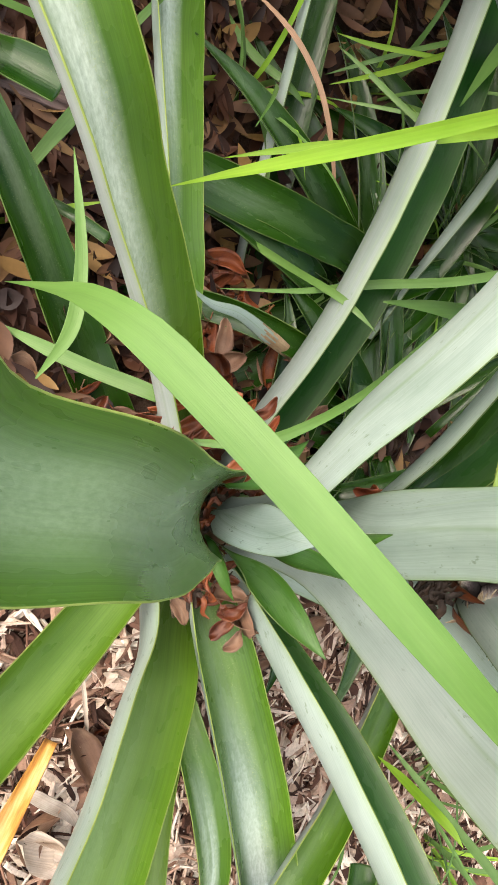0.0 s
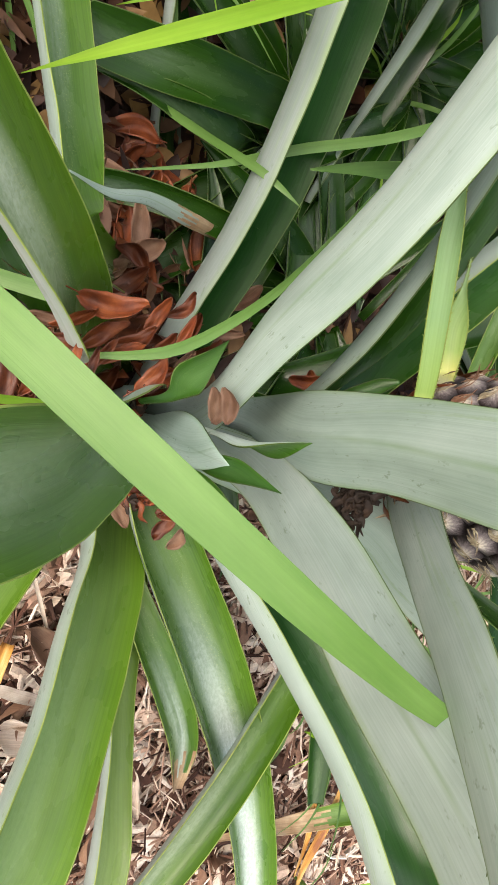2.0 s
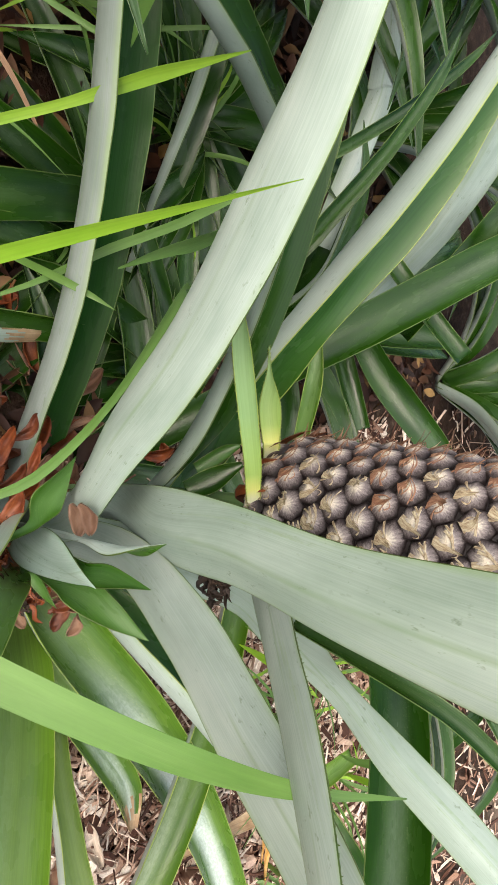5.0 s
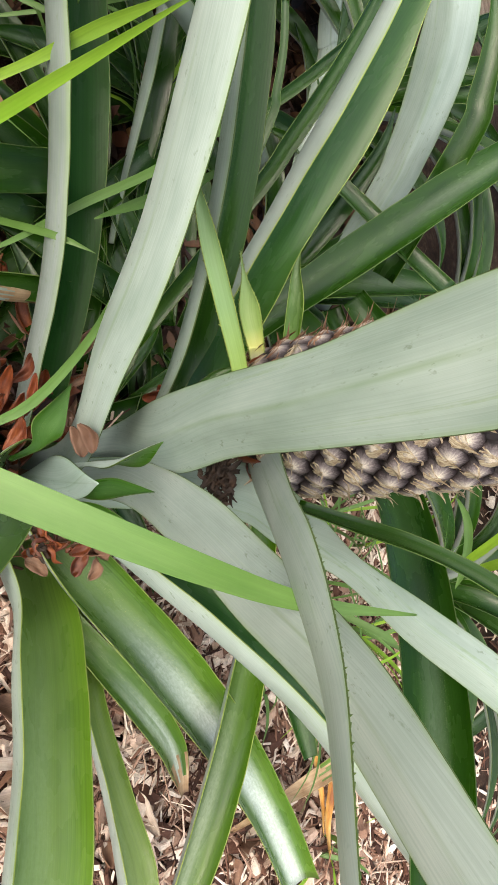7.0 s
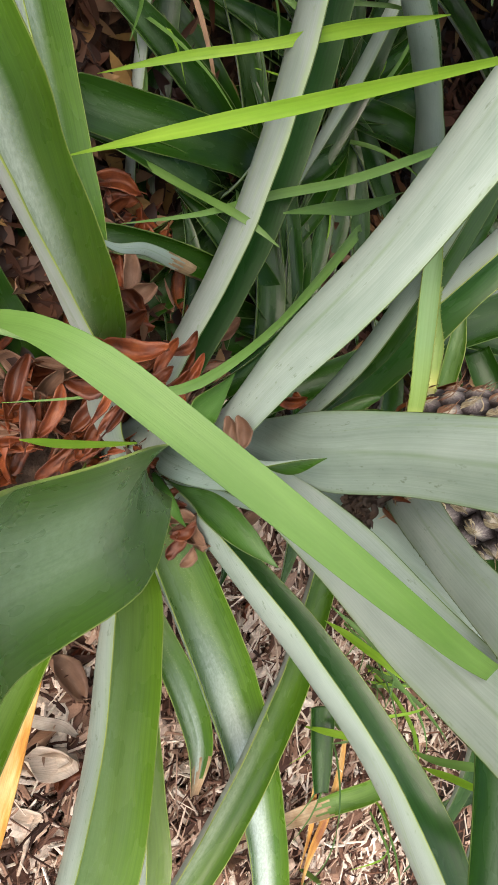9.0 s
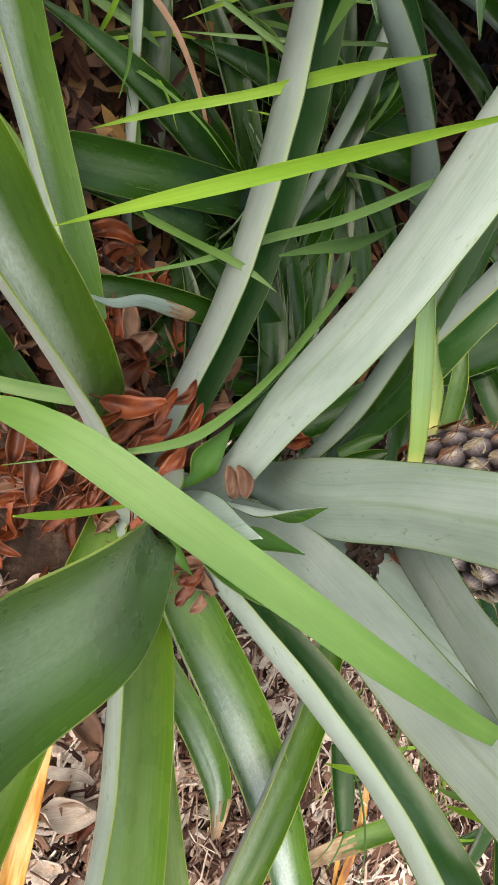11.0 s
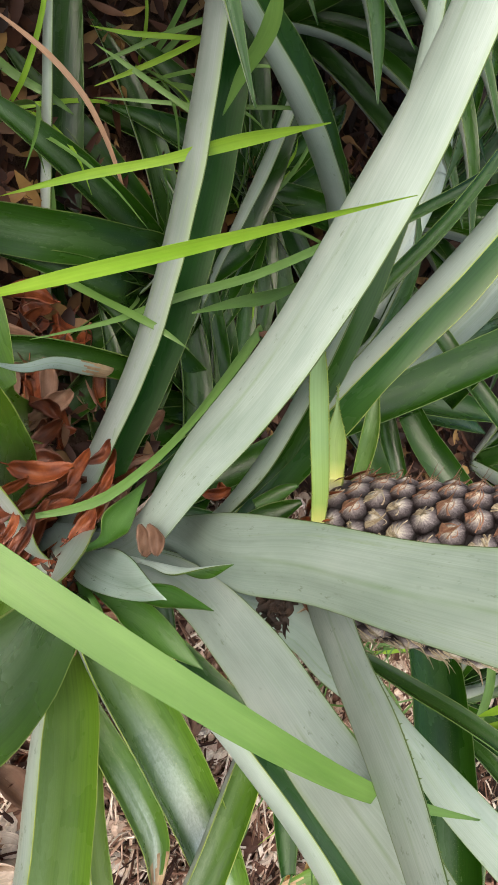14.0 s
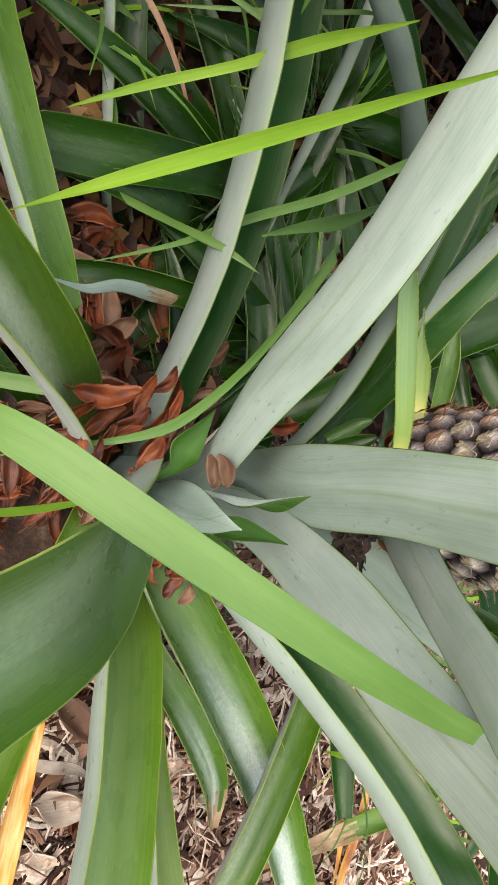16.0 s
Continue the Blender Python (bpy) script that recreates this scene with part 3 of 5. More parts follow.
def build_litter():
    """Singly placed leaves near the plant, and the shaded far litter as one sheet of stuff."""
    rng = random.Random(11)
    for k in range(90):
        a, r = rng.uniform(0, 6.3), 0.13 * math.sqrt(rng.random())
        x, y = -0.10 + r * math.cos(a) * 1.1, 0.335 + r * math.sin(a) * 0.75
        dead_leaf((x, y, ground_height(x, y) + rng.uniform(0.004, 0.03)), (rng.gauss(0, 22), rng.gauss(0, 22), rng.uniform(0, 360)), rng.uniform(0.035, 0.06), rng.uniform(0.012, 0.021), 0 if rng.random() < 0.7 else 1)
    for k in range(56):
        x, y = rng.gauss(0.0, 0.04), rng.gauss(0.258, 0.035)
        dead_leaf((x, y, ground_height(x, y) + rng.uniform(0.004, 0.03)), (rng.gauss(0, 25), rng.gauss(0, 25), rng.uniform(0, 360)), rng.uniform(0.03, 0.05), rng.uniform(0.009, 0.016), 0 if rng.random() < 0.8 else 1)
    for k in range(70):
        x, y = rng.uniform(0.08, 0.6), rng.uniform(0.15, 0.9)
        dead_leaf((x, y, ground_height(x, y) + rng.uniform(0.004, 0.014)), (rng.gauss(0, 16), rng.gauss(0, 16), rng.uniform(0, 360)), rng.uniform(0.035, 0.06), rng.uniform(0.014, 0.026), rng.choice((0, 1, 1, 2)))
    verts, faces = [], []
    for k in range(7000):
        x, y = (rng.uniform(-1.05, -0.06), rng.uniform(-0.15, 1.25)) if k < 5600 else (rng.uniform(-0.5, -0.12), rng.uniform(-0.02, 0.3))
        l, w, z = rng.uniform(0.022, 0.06), rng.uniform(0.006, 0.02), ground_height(x, y) + rng.uniform(0.0, 0.03)
        m = pose(x, y, z, rng.gauss(0, 24), rng.gauss(0, 24), rng.uniform(0, 360))
        b, curl = len(verts), rng.uniform(0.1, 0.6)
        for i in range(7):
            s = i / 6
            half = w / 2 * (math.sin(math.pi * s) ** 0.8 if 0 < i < 6 else 0.03)
            for u in (-1, 0, 1):
                verts.append(tuple(m @ Vector((l * (s - 0.5), u * half, l * curl * (s - 0.5) ** 2 + abs(u) * half * 0.35))))
        for i in range(6):
            for u in range(2):
                o = b + 3 * i + u
                faces.append((o, o + 3, o + 4, o + 1))
    m, t, bs = material("litter_leaves", 0.6, 0.3)
    isl = t.nodes.new("ShaderNodeNewGeometry").outputs["Random Per Island"]
    base = ramp(t, isl, [(0.0, (0.016, 0.008, 0.006)), (0.4, (0.038, 0.014, 0.008)), (0.65, (0.07, 0.027, 0.013)), (0.86, (0.12, 0.062, 0.033)), (0.95, (0.24, 0.14, 0.045)), (1.0, (0.26, 0.16, 0.07))])
    base = mix(t, 0.5, base, ramp(t, noise_of(t, coords(t, (90, 90, 90), False), 1.0, 4), [(0.3, (0.5, 0.48, 0.45)), (0.7, (1.1, 1.1, 1.1))]), 'MULTIPLY')
    t.links.new(base, bs.inputs["Base Color"])
    tagged(mesh_object("leaf_litter", verts, faces, [m]), "brown and rust dead leaves covering shaded ground", "leaf litter", kind="stuff")


build_litter()

def bark_strip(rows, label, fold):
    """A curling shred of bark lying over the mulch."""
    return tagged(ribbon_mesh("bark_strip", rows, (0.1, -0.5, 0.85), (-0.2, -0.3, 0.9), fold, "bark", along=20, across=6, thick=0.0009), label, "bark", "bark shreds")


bark_strip([(0.268, 0.276, 0.022, 0.0040), (0.263, 0.292, 0.030, 0.0110), (0.270, 0.311, 0.032, 0.0130), (0.280, 0.334, 0.030, 0.0110), (0.300, 0.358, 0.020, 0.0040)], "pale curled strip of bark lying on the mulch", 50)
bark_strip([(0.150, 0.304, 0.030, 0.0030), (0.174, 0.314, 0.032, 0.0040), (0.199, 0.325, 0.030, 0.0035), (0.235, 0.343, 0.022, 0.0010)], "thin grey twig of bark lying on the mulch", 70)


def wood_board():
    """A weathered board lying under the leaves, its long grain split open."""
    rng = random.Random(8)
    m, t, b = material("weathered_wood", 0.8, 0.2)
    grain = noise_of(t, coords(t, (260, 9, 60), False), 1.0, 5, 0.65)
    stain = noise_of(t, coords(t, (14, 6, 6), False), 1.0, 4, 0.6)
    base = mix(t, 0.7, ramp(t, stain, [(0.3, (0.08, 0.055, 0.05)), (0.7, (0.2, 0.15, 0.14))]), ramp(t, grain, [(0.35, (0.25, 0.22, 0.2)), (0.6, (1.1, 1.05, 1.0))]), 'MULTIPLY')
    t.links.new(base, b.inputs["Base Color"])
    bump(t, b, grain, 0.8, 0.002)
    verts, faces = [], []
    n, ridge = 16, 10
    for i in range(n + 1):
        y = 0.42 * (i / n - 0.5)
        for j in range(ridge + 1):
            x = 0.045 * (j / ridge - 0.5)
            rag = rng.uniform(-0.006, 0.004) if i in (0, n) else 0
            worn = -0.004 if j in (0, ridge) else 0
            for z in (0.009 + worn + rng.gauss(0, 0.0006), -0.009):
                verts.append((x + rng.gauss(0, 0.0004), y + rag, z))
    V = lambda i, j, k: 2 * (i * (ridge + 1) + j) + k
    for i in range(n):
        for j in range(ridge):
            faces.append((V(i, j, 0), V(i, j + 1, 0), V(i + 1, j + 1, 0), V(i + 1, j, 0)))
            faces.append((V(i, j, 1), V(i + 1, j, 1), V(i + 1, j + 1, 1), V(i, j + 1, 1)))
        for j in (0, ridge):
            faces.append((V(i, j, 0), V(i + 1, j, 0), V(i + 1, j, 1), V(i, j, 1)))
    for i in (0, n):
        for j in range(ridge):
            faces.append((V(i, j, 0), V(i, j, 1), V(i, j + 1, 1), V(i, j + 1, 0)))
    ob = mesh_object("wood_board", verts, faces, [m], smooth=False)
    ob.matrix_basis = pose(-0.288, -0.03, 0.02, 2, -3, 10)
    tagged(ob, "weathered grey-brown wooden board lying under leaves", "board")


wood_board()

# ---- the plants ----
plant = thing("pineapple_plant", (0, 0.35, 0), "pineapple plant with grey-green strap leaves and one unripe fruit", "pineapple plant", "pineapple plants")
plant_left = thing("pineapple_plant", (0, 0, 0), "shaded neighbouring pineapple plant with dark green channelled leaves", "pineapple plant", "pineapple plants")
plant_back = thing("pineapple_plant", (0, 0, 0), "neighbouring pineapple plant with pale-backed leaves behind the fruit", "pineapple plant", "pineapple plants")
plant_right = thing("pineapple_plant", (0, 0, 0), "low pineapple offshoot with a drying tan leaf over mulch", "pineapple plant", "pineapple plants")
# begin ribbons
ribbon(plant, [(-0.005, 0.341, 0.050, 0.0588), (-0.042, 0.269, 0.119, 0.0735), (-0.077, 0.226, 0.178, 0.0629), (-0.116, 0.172, 0.227, 0.0581), (-0.151, 0.114, 0.277, 0.0509), (-0.187, 0.052, 0.326, 0.0495), (-0.291, -0.106, 0.389, 0.0371), (-0.409, -0.268, 0.395, 0.0030)], (-0.20, 0.82, 0.54), (0.27, 0.47, 0.84), 76, "pale")
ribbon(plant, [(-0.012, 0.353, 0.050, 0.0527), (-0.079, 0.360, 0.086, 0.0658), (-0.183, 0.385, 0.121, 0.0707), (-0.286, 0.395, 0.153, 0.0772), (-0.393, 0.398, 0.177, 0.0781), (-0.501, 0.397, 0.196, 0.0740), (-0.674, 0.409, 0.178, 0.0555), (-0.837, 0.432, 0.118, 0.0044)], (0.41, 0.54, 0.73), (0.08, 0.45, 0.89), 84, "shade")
ribbon(plant, [(-0.010, 0.345, 0.084, 0.0260), (-0.022, 0.338, 0.189, 0.0332), (-0.091, 0.329, 0.270, 0.0475), (-0.159, 0.324, 0.351, 0.0526), (-0.236, 0.316, 0.422, 0.0563), (-0.320, 0.315, 0.480, 0.0479), (-0.484, 0.332, 0.541, 0.0336), (-0.655, 0.366, 0.556, 0.0026)], (-0.14, 0.95, 0.24), (0.02, 0.95, 0.27), 34, "leaf")
ribbon(plant, [(-0.005, 0.363, 0.072, 0.0280), (-0.021, 0.396, 0.164, 0.0350), (-0.025, 0.360, 0.273, 0.0596), (-0.035, 0.325, 0.381, 0.0522), (-0.039, 0.285, 0.489, 0.0489), (-0.048, 0.249, 0.597, 0.0539), (-0.055, 0.230, 0.674, 0.0404), (-0.063, 0.221, 0.753, 0.0032)], (-0.16, 0.95, 0.28), (0.14, 0.93, 0.33), 48, "leaf", keel=0.8)
ribbon(plant, [(0.003, 0.364, 0.093, 0.0302), (0.006, 0.375, 0.206, 0.0378), (0.032, 0.343, 0.321, 0.0475), (0.060, 0.300, 0.420, 0.0454), (0.079, 0.255, 0.511, 0.0379), (0.104, 0.201, 0.593, 0.0294), (0.127, 0.170, 0.639, 0.0220), (0.162, 0.140, 0.678, 0.0018)], (0.40, 0.91, 0.08), (0.50, 0.84, 0.2), 22, "leaf", keel=0.8)
ribbon(plant, [(0.010, 0.359, 0.050, 0.0325), (0.060, 0.394, 0.112, 0.0406), (0.116, 0.417, 0.177, 0.0566), (0.172, 0.440, 0.239, 0.0631), (0.233, 0.461, 0.298, 0.0637), (0.308, 0.474, 0.354, 0.0709), (0.397, 0.499, 0.391, 0.0532), (0.491, 0.533, 0.401, 0.0043)], (-0.80, 0.40, 0.43), (-0.59, 0.21, 0.78), 84, "blue")
ribbon(plant, [(0.012, 0.354, 0.050, 0.0457), (0.087, 0.370, 0.105, 0.0571), (0.211, 0.457, 0.095, 0.0660), (0.336, 0.540, 0.078, 0.0637), (0.469, 0.612, 0.060, 0.0554), (0.609, 0.670, 0.040, 0.0515)], (-0.10, 0.25, 0.96), (0.25, -0.21, 0.94), 75, "pale")
ribbon(plant, [(0.012, 0.349, 0.050, 0.0620), (0.081, 0.333, 0.064, 0.0775), (0.126, 0.314, 0.117, 0.0712), (0.169, 0.282, 0.162, 0.0755), (0.215, 0.251, 0.205, 0.0713), (0.262, 0.215, 0.243, 0.0742), (0.342, 0.165, 0.275, 0.0557), (0.431, 0.119, 0.280, 0.0045)], (-0.56, 0.47, 0.68), (-0.29, 0.47, 0.84), 80, "olive")
ribbon(plant, [(0.007, 0.343, 0.055, 0.0391), (0.157, 0.179, 0.185, 0.0439), (0.207, 0.033, 0.350, 0.0353), (0.260, -0.097, 0.468, 0.0265), (0.330, -0.239, 0.559, 0.0021)], (-0.95, 0.19, 0.23), (0.15, 0.80, 0.58), 62, "olive")
ribbon(plant, [(-0.011, 0.453, 0.294, 0.0316), (0.003, 0.405, 0.344, 0.0351), (0.022, 0.337, 0.416, 0.0281), (0.035, 0.270, 0.487, 0.0261), (0.054, 0.204, 0.552, 0.0170), (0.068, 0.135, 0.608, 0.0100), (0.081, 0.073, 0.658, 0.0010)], (0.52, 0.84, 0.14), (0.34, 0.84, 0.42), 18, "leaf", teeth=True)
ribbon(plant, [(0.004, 0.363, 0.110, 0.0450), (0.024, 0.417, 0.281, 0.0480), (0.053, 0.425, 0.340, 0.0420), (0.086, 0.425, 0.394, 0.0207), (0.120, 0.423, 0.446, 0.0283), (0.153, 0.424, 0.498, 0.0288), (0.204, 0.434, 0.552, 0.0216), (0.264, 0.456, 0.591, 0.0017)], (0.04, 0.99, -0.13), (0.65, 0.65, -0.41), 45, "leaf", keel=0.8)
ribbon(plant, [(0.037, 0.405, 0.372, 0.0119), (0.056, 0.422, 0.410, 0.0161), (0.070, 0.429, 0.449, 0.0166), (0.090, 0.443, 0.480, 0.0157), (0.109, 0.444, 0.512, 0.0136), (0.128, 0.445, 0.544, 0.0110), (0.147, 0.446, 0.576, 0.0017)], (-0.88, -0.36, 0.30), (-0.88, -0.36, 0.30), 45, "leaf")
ribbon(plant, [(-0.025, 0.420, 0.174, 0.0240), (-0.062, 0.410, 0.233, 0.0320), (-0.110, 0.403, 0.285, 0.0500), (-0.167, 0.398, 0.329, 0.0540), (-0.233, 0.394, 0.367, 0.0520), (-0.307, 0.393, 0.397, 0.0500), (-0.404, 0.394, 0.420, 0.0360), (-0.499, 0.398, 0.421, 0.0030)], (0.40, 0.30, 0.86), (0.37, 0.42, 0.82), 70, "leaf")
ribbon(plant, [(-0.004, 0.318, 0.070, 0.0500), (-0.006, 0.296, 0.150, 0.0620), (-0.009, 0.257, 0.217, 0.0620), (0.003, 0.187, 0.305, 0.0665), (0.003, 0.116, 0.379, 0.0654), (0.007, 0.047, 0.428, 0.0599), (-0.014, -0.017, 0.534, 0.0407), (-0.014, -0.085, 0.575, 0.0028)], (0.04, 0.90, 0.42), (-0.03, 0.98, 0.62), (105, 38), "mid")
ribbon(plant, [(-0.003, 0.340, 0.053, 0.0027), (-0.008, 0.320, 0.126, 0.0038), (-0.009, 0.305, 0.185, 0.0328), (-0.005, 0.298, 0.246, 0.0312), (-0.004, 0.287, 0.305, 0.0008)], (0.99, 0.10, -0.02), (-0.48, 0.85, 0.20), 45, "young")
ribbon(plant, [(0.005, 0.341, 0.076, 0.0022), (0.015, 0.318, 0.172, 0.0032), (0.031, 0.336, 0.201, 0.0277), (0.050, 0.353, 0.229, 0.0211), (0.069, 0.368, 0.256, 0.0008)], (-0.93, 0.21, 0.32), (-0.13, -0.76, 0.64), 35, "young")
ribbon(plant, [(-0.007, 0.342, 0.083, 0.0040), (-0.013, 0.334, 0.187, 0.0058), (-0.014, 0.334, 0.227, 0.0071), (-0.014, 0.338, 0.269, 0.0240), (-0.024, 0.340, 0.313, 0.0008)], (0.30, 0.90, 0.00), (0.85, -0.50, 0.10), 48, "young")
ribbon(plant, [(0.004, 0.330, 0.205, 0.0090), (0.006, 0.321, 0.241, 0.0145), (0.008, 0.327, 0.259, 0.0190), (0.010, 0.333, 0.277, 0.0115), (0.012, 0.339, 0.296, 0.0008)], (-0.29, -0.91, 0.31), (-0.89, -0.34, 0.29), 40, "young")
ribbon(plant, [(0.004, 0.341, 0.059, 0.0026), (0.011, 0.324, 0.137, 0.0037), (0.025, 0.329, 0.151, 0.0118), (0.039, 0.333, 0.166, 0.0117), (0.051, 0.334, 0.181, 0.0008)], (-0.55, -0.52, 0.66), (0.23, -0.97, -0.00), 40, "young")
ribbon(plant, [(-0.026, 0.268, 0.227, 0.0061), (-0.033, 0.291, 0.225, 0.0092), (-0.047, 0.308, 0.215, 0.0248), (-0.078, 0.333, 0.219, 0.0008)], (-0.85, -0.34, 0.41), (0.19, 0.11, 0.98), 40, "young")
ribbon(plant, [(-0.028, 0.420, 0.323, 0.0090), (-0.052, 0.406, 0.334, 0.0105), (-0.078, 0.396, 0.343, 0.0125), (-0.117, 0.383, 0.351, 0.0135), (-0.160, 0.369, 0.359, 0.0122), (-0.202, 0.354, 0.369, 0.0008)], (0.32, -0.58, 0.75), (0.35, -0.78, 0.52), 40, "slip", teeth=True)
ribbon(plant, [(-0.060, 0.452, 0.310, 0.0120), (-0.082, 0.438, 0.324, 0.0121), (-0.088, 0.437, 0.325, 0.0135), (-0.115, 0.435, 0.326, 0.0164), (-0.142, 0.430, 0.330, 0.0031), (-0.168, 0.428, 0.332, 0.0008)], (0.12, -0.65, 0.75), (0.12, -0.84, 0.52), 40, "slip", teeth=True)
ribbon(plant, [(-0.078, 0.510, 0.296, 0.0132), (-0.124, 0.544, 0.284, 0.0171), (-0.168, 0.571, 0.271, 0.0072), (-0.208, 0.601, 0.264, 0.0008)], (-0.59, -0.70, 0.40), (-0.61, -0.77, 0.16), 40, "mid")
ribbon(plant, [(0.136, 0.373, 0.059, 0.0280), (0.194, 0.396, 0.092, 0.0340), (0.252, 0.430, 0.096, 0.0370), (0.319, 0.470, 0.080, 0.0330), (0.390, 0.498, 0.055, 0.0100)], (-0.2, 0.1, 0.97), (-0.2, -0.2, 0.95), 62, "pale", dry_tip=0.85)
ribbon(plant, [(0.100, 0.384, 0.021, 0.0436), (0.169, 0.380, 0.061, 0.0429), (0.236, 0.368, 0.098, 0.0332), (0.300, 0.356, 0.133, 0.0359), (0.365, 0.342, 0.161, 0.0487), (0.438, 0.331, 0.170, 0.0365), (0.512, 0.326, 0.158, 0.0029)], (-0.40, 0.47, 0.79), (-0.29, 0.44, 0.85), 80, "olive")
ribbon(plant, [(-0.041, 0.424, 0.241, 0.0153), (-0.048, 0.439, 0.254, 0.0206), (-0.056, 0.451, 0.264, 0.0142), (-0.062, 0.460, 0.273, 0.0045)], (-0.18, -0.70, 0.69), (-0.15, -0.64, 0.76), 40, "leaf")
ribbon(plant, [(-0.055, 0.446, 0.231, 0.0120), (-0.062, 0.456, 0.239, 0.0136), (-0.070, 0.466, 0.248, 0.0113), (-0.075, 0.474, 0.257, 0.0035)], (-0.12, -0.70, 0.70), (-0.22, -0.69, 0.69), 40, "young")
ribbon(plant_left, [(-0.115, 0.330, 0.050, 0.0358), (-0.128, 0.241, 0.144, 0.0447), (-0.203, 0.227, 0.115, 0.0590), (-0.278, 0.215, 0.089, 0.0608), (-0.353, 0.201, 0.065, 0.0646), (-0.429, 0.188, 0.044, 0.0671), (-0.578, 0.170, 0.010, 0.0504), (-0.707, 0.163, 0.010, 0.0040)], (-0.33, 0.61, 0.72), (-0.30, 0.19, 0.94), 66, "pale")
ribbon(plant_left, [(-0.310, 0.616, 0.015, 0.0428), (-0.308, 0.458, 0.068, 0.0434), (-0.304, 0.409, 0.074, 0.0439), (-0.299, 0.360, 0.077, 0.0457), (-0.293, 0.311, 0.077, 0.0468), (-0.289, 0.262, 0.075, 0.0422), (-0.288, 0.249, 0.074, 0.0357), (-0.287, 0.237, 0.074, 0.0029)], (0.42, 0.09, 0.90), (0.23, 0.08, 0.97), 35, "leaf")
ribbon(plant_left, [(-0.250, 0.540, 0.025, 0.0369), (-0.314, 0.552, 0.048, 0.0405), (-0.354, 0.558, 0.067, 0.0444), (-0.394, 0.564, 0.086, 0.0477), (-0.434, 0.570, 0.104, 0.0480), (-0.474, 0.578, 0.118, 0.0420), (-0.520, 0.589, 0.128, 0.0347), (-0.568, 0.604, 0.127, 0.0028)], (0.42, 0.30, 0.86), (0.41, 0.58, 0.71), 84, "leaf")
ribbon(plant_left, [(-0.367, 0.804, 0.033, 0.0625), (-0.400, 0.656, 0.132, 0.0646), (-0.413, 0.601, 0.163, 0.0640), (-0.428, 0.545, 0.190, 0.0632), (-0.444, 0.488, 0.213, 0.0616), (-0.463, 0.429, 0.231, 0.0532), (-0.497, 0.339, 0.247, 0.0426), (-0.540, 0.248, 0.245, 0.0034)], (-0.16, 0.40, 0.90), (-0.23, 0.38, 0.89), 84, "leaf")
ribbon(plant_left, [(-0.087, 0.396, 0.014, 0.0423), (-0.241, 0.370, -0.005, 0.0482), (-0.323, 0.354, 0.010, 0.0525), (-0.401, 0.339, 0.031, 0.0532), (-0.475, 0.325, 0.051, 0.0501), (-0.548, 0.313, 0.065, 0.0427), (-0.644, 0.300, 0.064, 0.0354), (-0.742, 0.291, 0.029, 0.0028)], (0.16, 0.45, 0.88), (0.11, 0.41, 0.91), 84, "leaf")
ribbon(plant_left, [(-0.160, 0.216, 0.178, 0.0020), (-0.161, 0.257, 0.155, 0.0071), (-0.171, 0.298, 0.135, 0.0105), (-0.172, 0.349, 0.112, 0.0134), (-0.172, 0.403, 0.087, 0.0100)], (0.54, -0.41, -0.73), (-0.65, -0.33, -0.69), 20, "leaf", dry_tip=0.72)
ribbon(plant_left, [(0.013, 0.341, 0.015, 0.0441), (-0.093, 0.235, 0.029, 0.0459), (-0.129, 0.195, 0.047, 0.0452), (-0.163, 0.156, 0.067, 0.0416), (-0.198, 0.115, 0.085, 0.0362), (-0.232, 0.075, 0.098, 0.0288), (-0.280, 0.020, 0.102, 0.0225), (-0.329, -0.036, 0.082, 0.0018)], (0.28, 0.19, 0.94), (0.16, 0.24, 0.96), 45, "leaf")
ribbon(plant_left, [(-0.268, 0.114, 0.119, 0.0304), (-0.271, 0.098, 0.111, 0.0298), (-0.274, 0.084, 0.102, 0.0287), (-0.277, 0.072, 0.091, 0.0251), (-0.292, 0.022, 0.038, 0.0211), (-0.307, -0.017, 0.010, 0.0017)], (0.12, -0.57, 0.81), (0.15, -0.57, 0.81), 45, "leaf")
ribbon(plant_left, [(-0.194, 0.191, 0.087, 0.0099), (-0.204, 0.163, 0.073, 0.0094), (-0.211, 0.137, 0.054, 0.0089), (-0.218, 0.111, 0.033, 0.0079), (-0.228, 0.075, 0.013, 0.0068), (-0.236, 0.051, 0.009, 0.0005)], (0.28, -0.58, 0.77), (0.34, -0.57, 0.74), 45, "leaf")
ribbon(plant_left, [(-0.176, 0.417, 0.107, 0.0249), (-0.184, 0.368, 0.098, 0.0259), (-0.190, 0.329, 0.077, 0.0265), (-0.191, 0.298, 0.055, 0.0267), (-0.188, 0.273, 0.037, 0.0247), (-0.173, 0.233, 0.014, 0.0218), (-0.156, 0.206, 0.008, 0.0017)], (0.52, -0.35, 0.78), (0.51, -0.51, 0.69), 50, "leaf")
ribbon(plant_right, [(0.104, 0.690, 0.048, 0.0447), (0.233, 0.594, 0.093, 0.0483), (0.283, 0.555, 0.104, 0.0502), (0.334, 0.516, 0.111, 0.0508), (0.387, 0.477, 0.112, 0.0506), (0.441, 0.440, 0.108, 0.0456), (0.502, 0.402, 0.094, 0.0392), (0.564, 0.370, 0.070, 0.0031)], (-0.10, -0.08, 0.99), (-0.10, -0.03, 0.99), 78, "deep")
